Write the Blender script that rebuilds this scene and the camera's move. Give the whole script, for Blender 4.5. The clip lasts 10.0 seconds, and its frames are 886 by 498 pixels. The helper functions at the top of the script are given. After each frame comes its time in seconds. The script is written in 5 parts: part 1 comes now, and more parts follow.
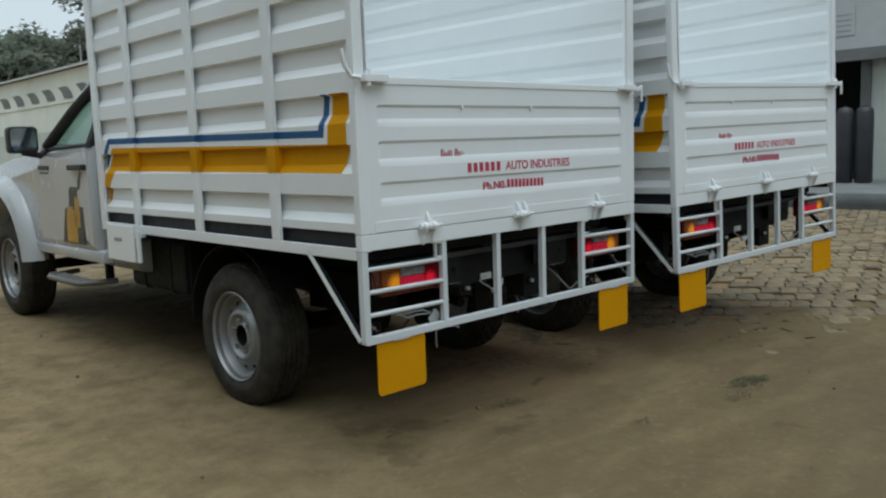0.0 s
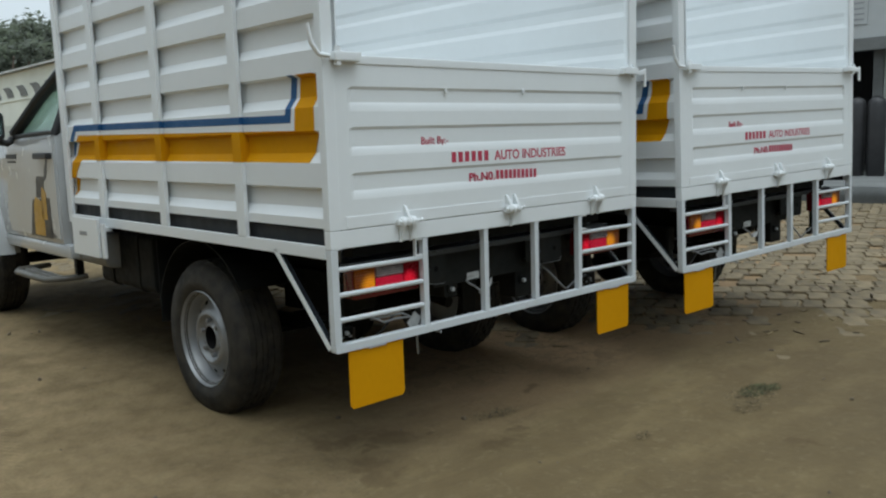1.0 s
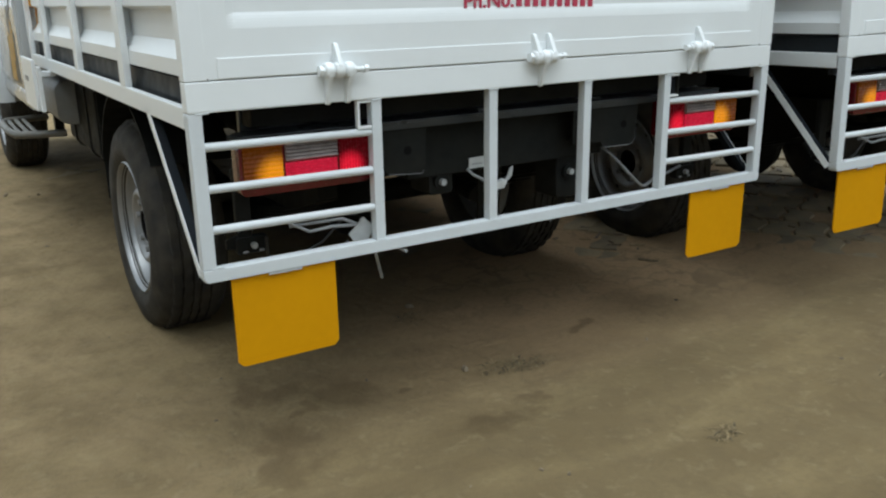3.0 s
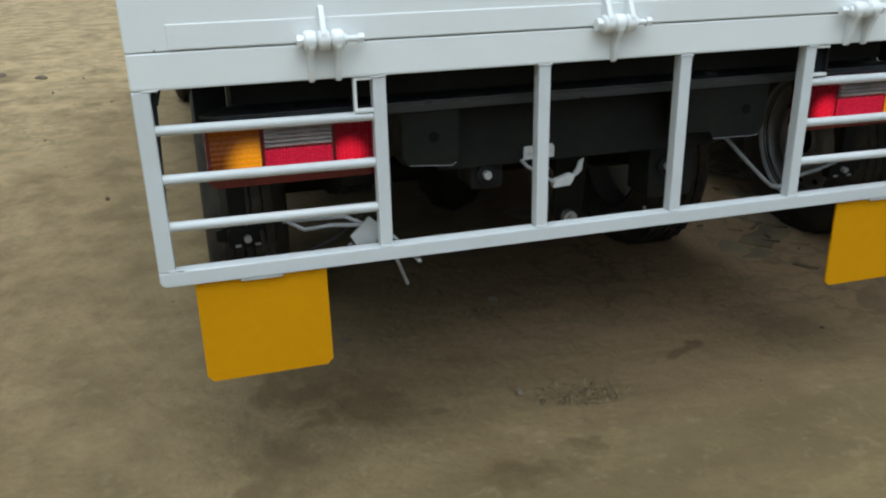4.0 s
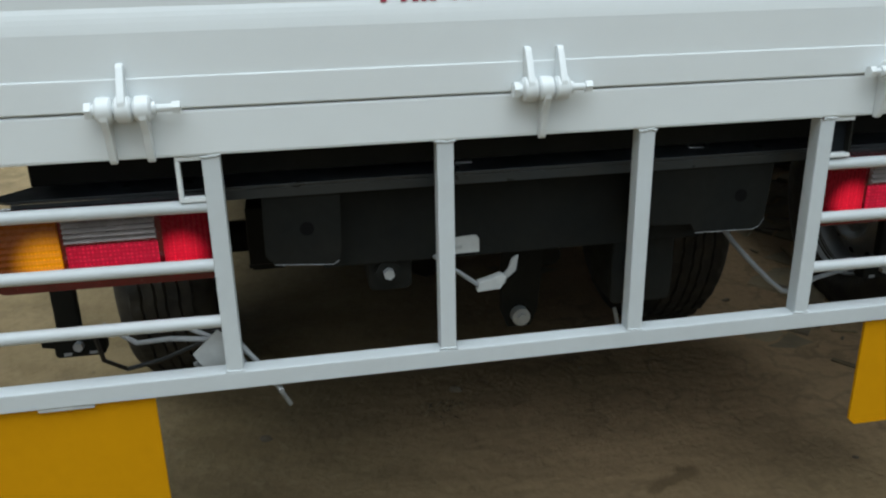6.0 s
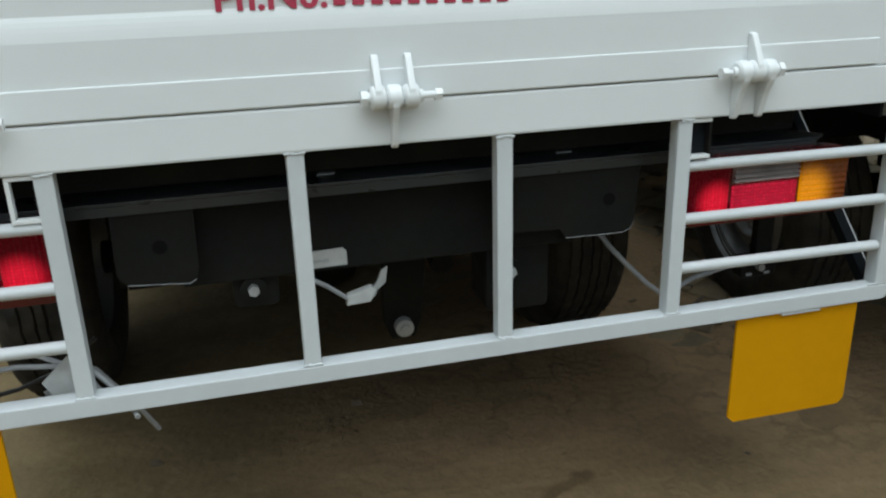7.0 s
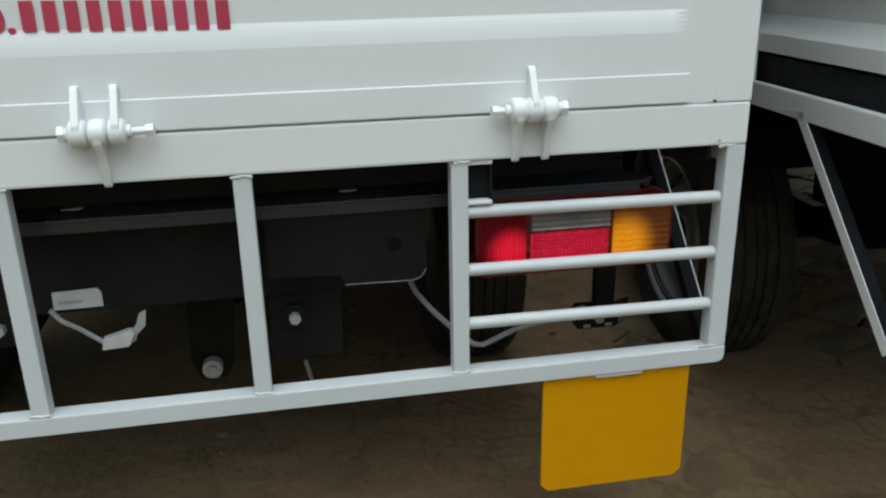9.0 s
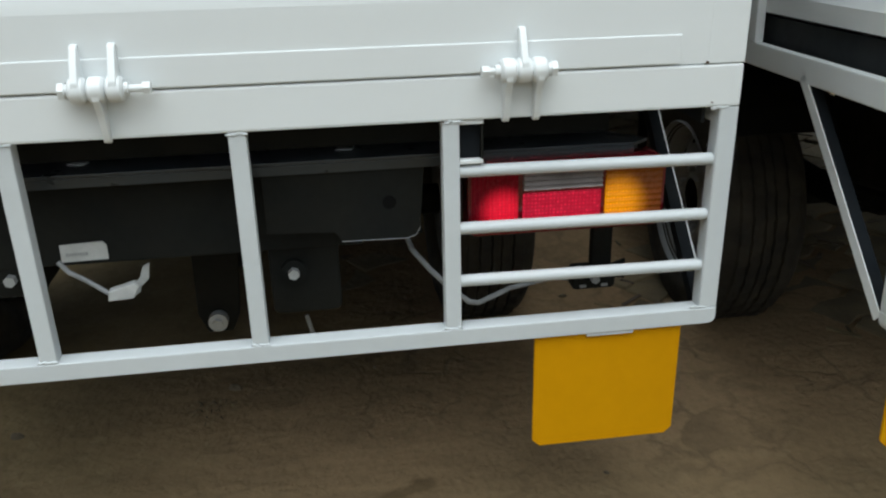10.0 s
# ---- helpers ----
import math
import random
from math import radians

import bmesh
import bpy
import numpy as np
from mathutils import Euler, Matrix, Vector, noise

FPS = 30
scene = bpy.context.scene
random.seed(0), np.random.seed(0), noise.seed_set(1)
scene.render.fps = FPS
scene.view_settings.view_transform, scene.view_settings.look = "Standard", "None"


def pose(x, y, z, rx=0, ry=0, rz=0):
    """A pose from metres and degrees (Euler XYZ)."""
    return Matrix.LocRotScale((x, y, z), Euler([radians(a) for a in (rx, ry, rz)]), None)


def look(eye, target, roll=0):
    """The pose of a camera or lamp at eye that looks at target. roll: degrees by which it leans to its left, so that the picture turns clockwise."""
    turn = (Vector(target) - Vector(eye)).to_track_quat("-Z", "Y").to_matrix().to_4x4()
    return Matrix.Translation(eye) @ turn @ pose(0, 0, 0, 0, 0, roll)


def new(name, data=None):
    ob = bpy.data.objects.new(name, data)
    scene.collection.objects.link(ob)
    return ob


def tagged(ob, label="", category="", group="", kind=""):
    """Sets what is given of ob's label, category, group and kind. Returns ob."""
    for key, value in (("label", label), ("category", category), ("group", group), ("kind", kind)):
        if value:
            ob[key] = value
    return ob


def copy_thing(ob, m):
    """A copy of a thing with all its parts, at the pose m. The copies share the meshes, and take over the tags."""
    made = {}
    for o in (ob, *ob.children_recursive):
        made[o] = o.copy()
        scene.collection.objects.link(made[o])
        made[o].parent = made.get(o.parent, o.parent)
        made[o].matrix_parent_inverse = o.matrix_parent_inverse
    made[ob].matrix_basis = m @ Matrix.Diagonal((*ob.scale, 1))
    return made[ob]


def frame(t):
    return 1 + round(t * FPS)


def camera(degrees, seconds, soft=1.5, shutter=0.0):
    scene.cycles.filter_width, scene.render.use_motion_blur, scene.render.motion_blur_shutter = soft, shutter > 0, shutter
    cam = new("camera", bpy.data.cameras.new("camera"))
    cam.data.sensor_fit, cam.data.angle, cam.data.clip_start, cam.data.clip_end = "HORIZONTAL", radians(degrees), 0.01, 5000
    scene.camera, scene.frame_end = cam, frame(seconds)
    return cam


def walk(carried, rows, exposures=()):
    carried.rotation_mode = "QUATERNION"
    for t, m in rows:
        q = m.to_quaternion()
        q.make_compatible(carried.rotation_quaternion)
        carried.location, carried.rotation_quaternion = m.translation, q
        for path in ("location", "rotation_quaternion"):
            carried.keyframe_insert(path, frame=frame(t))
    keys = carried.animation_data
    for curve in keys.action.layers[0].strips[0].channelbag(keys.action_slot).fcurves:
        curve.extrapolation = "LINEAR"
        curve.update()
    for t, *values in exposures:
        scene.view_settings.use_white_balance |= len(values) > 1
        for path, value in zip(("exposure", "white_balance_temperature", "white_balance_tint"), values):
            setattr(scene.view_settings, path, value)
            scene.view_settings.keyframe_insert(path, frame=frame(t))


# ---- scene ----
cam = camera(56.1, 10.0, soft=2.2)
PATH = [
    (0, (-1.9, -2.46, 1.248), (-0.539, -1.016, 0.998), -2.0),
    (0.5, (-1.808, -2.464, 1.241), (-0.454, -1.015, 0.987), -1.9),
    (1, (-1.617, -2.298, 1.229), (-0.269, -0.846, 0.959), -1.8),
    (1.5, (-1.402, -2.127, 1.239), (-0.102, -0.641, 0.918), -1.3),
    (2, (-1.049, -2.027, 1.206), (0.173, -0.495, 0.804), -0.7),
    (2.5, (-0.772, -1.896, 1.11), (0.383, -0.334, 0.634), -0.4),
    (2.7, (-0.643, -1.804, 1.085), (0.465, -0.224, 0.559), -0.5),
    (3.8, (0.013, -1.541, 1.066), (0.632, 0.235, 0.387), -1.6),
    (4, (0.115, -1.497, 1.104), (0.627, 0.296, 0.383), -1.3),
    (4.5, (0.243, -1.335, 1.084), (0.552, 0.504, 0.362), -0.4),
    (5, (0.364, -1.151, 1.105), (0.561, 0.712, 0.404), -0.4),
    (5.5, (0.465, -1.131, 1.116), (0.698, 0.731, 0.426), -0.5),
    (6, (0.538, -1.147, 1.122), (0.878, 0.698, 0.429), -1.1),
    (6.2, (0.553, -1.155, 1.12), (0.943, 0.681, 0.428), -1.3),
    (7.3, (0.765, -1.14, 1.116), (1.232, 0.682, 0.438), -1.7),
    (7.5, (0.844, -1.089, 1.112), (1.293, 0.739, 0.435), -1.3),
    (8, (1.003, -1.047, 1.135), (1.377, 0.799, 0.462), -1.2),
    (8.5, (1.096, -1.09, 1.137), (1.45, 0.763, 0.472), -1.0),
    (9, (1.135, -1.113, 1.134), (1.472, 0.738, 0.458), -1.1),
    (9.5, (1.173, -1.128, 1.134), (1.517, 0.715, 0.438), -1.2),
    (10, (1.187, -1.15, 1.133), (1.445, 0.684, 0.379), -1.2),
]
EXPOSURES = [(0.0, -0.29, 5800, 2.8), (2.5, 0.12, 5900, 4.0), (3.7, 0.34, 5850, 3.3), (4.0, 0.21, 5800, 3.0), (4.5, 0.19, 5770, 2.8), (5.0, 0.09, 5800, 2.5), (5.5, 0.01, 5800, 2.0), (7.5, 0.10, 5980, 2.6), (8.0, -0.06, 5980, 2.9), (8.5, 0.08, 6020, 3.1), (9.0, 0.09, 6040, 3.3), (10.0, 0.26, 6080, 4.1)]
walk(cam, [(t, look(eye, target, roll)) for t, eye, target, roll in PATH], EXPOSURES)

# ---- world, sun and exposure ----
world = bpy.data.worlds.new("world")
scene.world = world
world.use_nodes = True
wn = world.node_tree.nodes
sky = wn.new("ShaderNodeTexSky")
sky.sky_type = "NISHITA"
sky.sun_disc = False
sky.sun_elevation, sky.sun_rotation = radians(75), radians(194)
sky.air_density, sky.dust_density, sky.ozone_density = 1.0, 4.0, 1.0
cloud = wn.new("ShaderNodeMix")
cloud.data_type = "RGBA"
cloud.inputs[0].default_value = 0.94
cloud.inputs[7].default_value = (5.78, 6.0, 6.05, 1.0)
world.node_tree.links.new(sky.outputs[0], cloud.inputs[6])
wn["Background"].inputs[1].default_value = 0.15
world.node_tree.links.new(cloud.outputs[2], wn["Background"].inputs[0])
sun_lamp = bpy.data.lights.new("sun", "SUN")
sun_lamp.energy, sun_lamp.angle, sun_lamp.color = 2.5, radians(64), (1.0, 0.985, 0.965)
sun = new("sun", sun_lamp)
sun.matrix_world = look((0, 0, 30), (2.0, 7.5, 0))

# ---- materials ----
def material(name, base, rough=0.5, metal=0.0, vary=0.15, scale=6.0, bump=0.0, bump_scale=80.0, dust=None, dust_amount=0.0,
             spec=0.5, coat=0.0, per_piece=0.0, patchy=0.09):
    """A painted, dusty or earthy surface: two scales of noise in colour, fine relief, and an optional layer of dust."""
    m = bpy.data.materials.new(name)
    m.use_nodes = True
    nt, p = m.node_tree, m.node_tree.nodes["Principled BSDF"]
    geo = nt.nodes.new("ShaderNodeTexCoord")

    def tex(sc, detail=4.0):
        n = nt.nodes.new("ShaderNodeTexNoise")
        n.inputs["Scale"].default_value, n.inputs["Detail"].default_value = sc, detail
        nt.links.new(geo.outputs["Object"], n.inputs["Vector"])
        return n.outputs["Fac"]

    def ramp(fac, lo, hi):
        n = nt.nodes.new("ShaderNodeMapRange")
        n.inputs[1].default_value, n.inputs[2].default_value = 0.3, 0.7
        n.inputs[3].default_value, n.inputs[4].default_value = lo, hi
        nt.links.new(fac, n.inputs[0])
        return n.outputs[0]

    def mix(fac, a, b, kind="MIX"):
        n = nt.nodes.new("ShaderNodeMix")
        n.data_type, n.blend_type = "RGBA", kind
        for socket, value in ((n.inputs[0], fac), (n.inputs[6], a), (n.inputs[7], b)):
            if isinstance(value, (int, float)):
                socket.default_value = value
            elif isinstance(value, tuple):
                socket.default_value = (*value, 1.0)
            else:
                nt.links.new(value, socket)
        return n.outputs[2]

    dark = tuple(c * (1 - vary) for c in base)
    light = tuple(min(1.0, c * (1 + vary * 0.5)) for c in base)
    colour = mix(ramp(tex(scale), 0.0, 1.0), dark, light)
    fine = mix(ramp(tex(scale * 14, 6.0), 0.0, 1.0), tuple([1 - vary * 0.5] * 3), (1.0, 1.0, 1.0))
    colour = mix(1.0, colour, fine, "MULTIPLY")
    if per_piece:
        info = nt.nodes.new("ShaderNodeObjectInfo")
        isl = nt.nodes.new("ShaderNodeNewGeometry")
        add = nt.nodes.new("ShaderNodeMath")
        add.operation = "ADD"
        nt.links.new(info.outputs["Random"], add.inputs[0])
        nt.links.new(isl.outputs["Random Per Island"], add.inputs[1])
        fr = nt.nodes.new("ShaderNodeMath")
        fr.operation = "FRACT"
        nt.links.new(add.outputs[0], fr.inputs[0])
        rr = nt.nodes.new("ShaderNodeMapRange")
        rr.inputs[3].default_value, rr.inputs[4].default_value = 1 - per_piece, 1 + per_piece * 0.4
        nt.links.new(fr.outputs[0], rr.inputs[0])
        grey = nt.nodes.new("ShaderNodeCombineColor")
        for k in range(3):
            nt.links.new(rr.outputs[0], grey.inputs[k])
        colour = mix(1.0, colour, grey.outputs[0], "MULTIPLY")
    if dust:
        colour = mix(ramp(tex(scale * 2.3, 8.0), 0.0, dust_amount), colour, dust)
    nt.links.new(colour, p.inputs["Base Color"])
    nt.links.new(ramp(tex(scale * 5), max(0.02, rough - patchy), min(1.0, rough + patchy)), p.inputs["Roughness"])
    p.inputs["Metallic"].default_value = metal
    p.inputs["Specular IOR Level"].default_value = spec
    p.inputs["Coat Weight"].default_value = coat
    if bump:
        b = nt.nodes.new("ShaderNodeBump")
        b.inputs["Strength"].default_value, b.inputs["Distance"].default_value = bump, 0.01
        nt.links.new(tex(bump_scale, 6.0), b.inputs["Height"])
        nt.links.new(b.outputs[0], p.inputs["Normal"])
    return m


DUST = (0.213, 0.160, 0.083)
WHITE = material("white_paint", (0.775, 0.803, 0.812), 0.34, vary=0.03, scale=1.6, bump=0.03, bump_scale=7, dust=(0.68, 0.68, 0.635), dust_amount=0.10, spec=0.45, coat=0.05, patchy=0.03)
# guard frame's white, darker and bluer than the body's
GUARD_WHITE = material("bluish_guard_white", (0.60, 0.635, 0.655), 0.42, vary=0.05, scale=5, bump=0.06, bump_scale=30, dust=(0.50, 0.49, 0.45), dust_amount=0.12, spec=0.4, patchy=0.04)
CAB_WHITE = material("cab_enamel", (0.455, 0.475, 0.485), 0.22, vary=0.04, scale=2, dust=(0.42, 0.39, 0.33), dust_amount=0.16, coat=0.4)
YELLOW = material("yellow_paint", (0.60, 0.278, 0.0), 0.6, spec=0.06, vary=0.08, scale=3, bump=0.03, bump_scale=12)
BLUE = material("blue_paint", (0.024, 0.095, 0.24), 0.5, spec=0.25, vary=0.08, scale=3)
RED_INK = material("red_lettering", (0.47, 0.045, 0.09), 0.5, vary=0.15, scale=20)
BLACK = material("black_chassis_paint", (0.0105, 0.0118, 0.0114), 0.62, vary=0.3, scale=5, bump=0.08, bump_scale=60, dust=DUST, dust_amount=0.022, spec=0.12)
SKIRT = material("blue_grey_sheet", (0.046, 0.058, 0.068), 0.32, vary=0.25, scale=4, dust=DUST, dust_amount=0.05)
GAP_SHADE = material("gap_shade_blue_black", (0.021, 0.026, 0.031), 0.5, vary=0.25, scale=4, dust=DUST, dust_amount=0.03, spec=0.2)
NAVY = material("blue_black_face", (0.010, 0.013, 0.017), 0.7, vary=0.25, scale=8, dust=DUST, dust_amount=0.02, spec=0.1)
DARK_SHEET = material("dark_grey_sheet", (0.032, 0.039, 0.044), 0.35, vary=0.25, scale=4, dust=DUST, dust_amount=0.05)
RUBBER = material("tyre_rubber", (0.022, 0.022, 0.021), 0.8, vary=0.3, scale=6, bump=0.2, bump_scale=90, dust=(0.13, 0.108, 0.075), dust_amount=0.30, spec=0.3)
SILVER = material("silver_wheel_paint", (0.30, 0.31, 0.32), 0.40, metal=0.5, vary=0.12, scale=7, dust=DUST, dust_amount=0.14)
ZINC = material("zinc_bolt", (0.46, 0.48, 0.49), 0.4, metal=0.35, vary=0.2, scale=30)
PLASTIC = material("black_plastic", (0.02, 0.021, 0.022), 0.5, vary=0.2, scale=20, bump=0.1, bump_scale=200)
STEP_GREY = material("worn_grey_step", (0.13, 0.135, 0.13), 0.5, vary=0.25, scale=9, dust=DUST, dust_amount=0.25)
GREY_TANK = material("grey_plastic_tank", (0.22, 0.228, 0.23), 0.5, vary=0.15, scale=6, dust=DUST, dust_amount=0.2)
LABEL = material("white_label", (0.52, 0.53, 0.52), 0.6, vary=0.15, scale=40)
WIRE = material("grey_wire", (0.30, 0.31, 0.32), 0.5, vary=0.2, scale=40)
LENS_CLEAR = material("clear_lens", (0.36, 0.32, 0.31), 0.2, vary=0.25, scale=30, coat=0.3)
MIRROR_GLASS = material("mirror_glass", (0.42, 0.45, 0.47), 0.04, metal=1.0, vary=0.02)
DECAL_DARK = material("dark_decal", (0.035, 0.033, 0.03), 0.4, vary=0.2)
DECAL_OCHRE = material("ochre_decal", (0.48, 0.27, 0.02), 0.4, vary=0.15)
PAVER = material("concrete_paver", (0.200, 0.158, 0.096), 0.9, vary=0.4, scale=5, bump=0.5, bump_scale=45, dust=DUST, dust_amount=0.55, per_piece=0.42)
RUST = material("rust_stain", (0.10, 0.05, 0.028), 0.9, vary=0.4, scale=60)
WALL_CREAM = material("cream_plaster", (0.66, 0.685, 0.62), 0.85, vary=0.12, scale=0.5, bump=0.1, bump_scale=20)
WALL_PALE = material("grey_green_plaster", (0.50, 0.525, 0.475), 0.85, vary=0.14, scale=0.5, bump=0.1, bump_scale=20)
WALL_GREY = material("grey_sheet_cladding", (0.44, 0.455, 0.455), 0.6, vary=0.12, scale=0.4)
DOORWAY_SHADE = material("doorway_shade", (0.05, 0.05, 0.055), 0.7, vary=0.3, scale=1)
CONCRETE = material("weathered_concrete", (0.17, 0.175, 0.17), 0.9, vary=0.25, scale=1.5, bump=0.3, bump_scale=20)
DARK_CONCRETE = material("dark_damp_concrete", (0.085, 0.088, 0.084), 0.85, vary=0.25, scale=1.5, bump=0.3, bump_scale=20)
# colour of solid discs that carry the shade inside vent and mount holes
HOLE = material("hole_shade", (0.006, 0.006, 0.006), 0.9, vary=0.1, spec=0.1)
CYLINDER = material("dark_gas_cylinder_paint", (0.035, 0.034, 0.036), 0.5, vary=0.3, scale=3)
BARK = material("bark", (0.12, 0.09, 0.065), 0.9, vary=0.3, scale=2)
# leaf colour is paled to stand in for haze over the distance
LEAF = material("hazed_foliage", (0.22, 0.24, 0.20), 0.6, vary=0.3, scale=0.3, per_piece=0.35)
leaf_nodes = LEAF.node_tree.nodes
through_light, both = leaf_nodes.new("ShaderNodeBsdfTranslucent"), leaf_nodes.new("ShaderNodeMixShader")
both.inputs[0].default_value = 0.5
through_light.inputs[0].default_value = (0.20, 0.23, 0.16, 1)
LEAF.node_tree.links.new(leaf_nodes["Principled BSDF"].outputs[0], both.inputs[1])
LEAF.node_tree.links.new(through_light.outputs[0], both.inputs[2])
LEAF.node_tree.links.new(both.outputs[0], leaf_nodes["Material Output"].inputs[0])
# near-black colour gives the hub's bore the shade of a deep hole
HUB_SHADE = material("hub_bore_shade", (0.008, 0.008, 0.009), 0.8, metal=0.0, vary=0.25, scale=20, dust=DUST, dust_amount=0.02, spec=0.1)
WEED = material("dry_weed", (0.092, 0.094, 0.036), 0.8, vary=0.4, scale=30, per_piece=0.5)
WEED_DRY = material("withered_weed", (0.215, 0.162, 0.082), 0.9, vary=0.4, scale=30, per_piece=0.8)
STONE = material("pebble", (0.17, 0.135, 0.088), 0.9, vary=0.3, scale=20, per_piece=0.4)


def lit_lens(name, base, lit, reach, power, cells=0.0, peak=1.25, low=0.5):
    """A coloured lens that glows most at its own origin, where the lamp lenses have their bulb, and less and less with
    distance.
    """
    m = material(name, base, 0.28, vary=0.2, scale=30, coat=0.03, spec=0.12)
    nt, p = m.node_tree, m.node_tree.nodes["Principled BSDF"]
    co, length, fall = nt.nodes.new("ShaderNodeTexCoord"), nt.nodes.new("ShaderNodeVectorMath"), nt.nodes.new("ShaderNodeMapRange")
    length.operation, fall.interpolation_type = "LENGTH", "SMOOTHSTEP"
    nt.links.new(co.outputs["Object"], length.inputs[0])
    nt.links.new(length.outputs["Value"], fall.inputs[0])
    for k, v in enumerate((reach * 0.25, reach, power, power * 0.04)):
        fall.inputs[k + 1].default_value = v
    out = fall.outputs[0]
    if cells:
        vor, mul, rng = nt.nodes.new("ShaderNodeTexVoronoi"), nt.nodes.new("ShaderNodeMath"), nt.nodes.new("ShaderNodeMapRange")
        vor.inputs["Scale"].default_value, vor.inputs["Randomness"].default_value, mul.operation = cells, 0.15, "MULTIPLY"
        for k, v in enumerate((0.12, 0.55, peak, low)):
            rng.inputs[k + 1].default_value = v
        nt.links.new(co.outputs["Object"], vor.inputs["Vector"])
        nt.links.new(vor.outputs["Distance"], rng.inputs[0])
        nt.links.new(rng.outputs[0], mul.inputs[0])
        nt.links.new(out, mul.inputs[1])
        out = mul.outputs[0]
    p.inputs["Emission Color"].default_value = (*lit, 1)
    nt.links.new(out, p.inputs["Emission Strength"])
    return m


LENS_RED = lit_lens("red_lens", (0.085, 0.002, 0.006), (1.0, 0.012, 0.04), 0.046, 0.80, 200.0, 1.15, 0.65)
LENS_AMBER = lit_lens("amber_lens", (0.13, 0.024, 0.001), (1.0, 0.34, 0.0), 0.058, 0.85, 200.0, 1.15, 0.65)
# no bulb behind the reflector: its glow stands in for light thrown back
REFLECTOR = lit_lens("glowing_red_reflector", (0.24, 0.005, 0.016), (1.0, 0.02, 0.07), 0.13, 0.68, 170.0, 1.5, 0.35)
LENS_HOUSING = material("red_lamp_housing", (0.11, 0.004, 0.008), 0.2, vary=0.2, scale=30, coat=0.4)


def glass_material():
    m = bpy.data.materials.new("tinted_window_glass")
    m.use_nodes = True
    p = m.node_tree.nodes["Principled BSDF"]
    p.inputs["Base Color"].default_value = (0.55, 0.68, 0.62, 1)
    p.inputs["Roughness"].default_value = 0.03
    p.inputs["Transmission Weight"].default_value = 0.85
    p.inputs["IOR"].default_value = 1.1
    return m


GLASS = glass_material()


def ground_material():
    """Trodden sandy earth: pale patches, browner ones, grit and a few dark wet stains."""
    m = bpy.data.materials.new("sandy_earth")
    m.use_nodes = True
    nt, p = m.node_tree, m.node_tree.nodes["Principled BSDF"]
    L, N = nt.links.new, nt.nodes.new
    co = N("ShaderNodeTexCoord")

    def noise_at(scale, detail=5.0, stretch=None, rough=0.55):
        n = N("ShaderNodeTexNoise")
        n.inputs["Scale"].default_value, n.inputs["Detail"].default_value, n.inputs["Roughness"].default_value = scale, detail, rough
        src = co.outputs["Object"]
        if stretch:
            mp = N("ShaderNodeMapping")
            mp.inputs["Scale"].default_value, mp.inputs["Rotation"].default_value = stretch, (0, 0, radians(-24))
            L(src, mp.inputs[0])
            src = mp.outputs[0]
        L(src, n.inputs["Vector"])
        return n.outputs["Fac"]

    def band(fac, lo, hi, a=0.0, b=1.0):
        n = N("ShaderNodeMapRange")
        for k, v in enumerate((lo, hi, a, b)):
            n.inputs[k + 1].default_value = v
        L(fac, n.inputs[0])
        return n.outputs[0]

    def mix(fac, a, b):
        n = N("ShaderNodeMix")
        n.data_type = "RGBA"
        for s, v in ((n.inputs[0], fac), (n.inputs[6], a), (n.inputs[7], b)):
            if isinstance(v, tuple):
                s.default_value = (*v, 1)
            else:
                L(v, s)
        return n.outputs[2]

    c = mix(band(noise_at(0.9), 0.35, 0.65), (0.114, 0.083, 0.042), (0.139, 0.104, 0.052))
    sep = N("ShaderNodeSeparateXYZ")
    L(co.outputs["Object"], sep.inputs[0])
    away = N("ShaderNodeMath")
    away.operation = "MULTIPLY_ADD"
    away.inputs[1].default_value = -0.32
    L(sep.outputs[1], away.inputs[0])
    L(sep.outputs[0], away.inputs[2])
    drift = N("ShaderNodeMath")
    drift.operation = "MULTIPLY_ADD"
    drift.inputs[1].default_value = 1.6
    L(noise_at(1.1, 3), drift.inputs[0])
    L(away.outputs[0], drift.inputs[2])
    # paler towards the left and the far side
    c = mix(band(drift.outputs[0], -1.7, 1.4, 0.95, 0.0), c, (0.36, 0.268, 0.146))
    c = mix(band(noise_at(5.0, 8), 0.42, 0.64, 0.0, 0.66), c, (0.122, 0.089, 0.043))
    c = mix(band(noise_at(3.0, 6, (0.6, 1.6, 1.0)), 0.48, 0.68, 0.0, 0.42), c, (0.226, 0.173, 0.087))
    c = mix(band(noise_at(13.0, 6, rough=0.6), 0.48, 0.70, 0.0, 0.36), c, (0.086, 0.064, 0.034))
    c = mix(band(noise_at(24.0, 4, rough=0.6), 0.56, 0.68, 0.0, 0.28), c, (0.235, 0.188, 0.108))
    # redder soil under the parked trucks, its colour also lightened against their shade
    dry = N("ShaderNodeMath")
    dry.operation = "MULTIPLY"
    L(band(sep.outputs[1], -0.10, 0.45, 0.0, 0.85), dry.inputs[0])
    L(band(drift.outputs[0], 0.9, 1.9), dry.inputs[1])
    c = mix(dry.outputs[0], c, (0.295, 0.200, 0.112))
    # damp spots, each with a ragged edge of its own
    wob = N("ShaderNodeMix")
    wob.data_type, wob.blend_type = "RGBA", "LINEAR_LIGHT"
    wob.inputs[0].default_value = 0.14
    ragged = N("ShaderNodeTexNoise")
    ragged.inputs["Scale"].default_value, ragged.inputs["Detail"].default_value = 9.0, 4.0
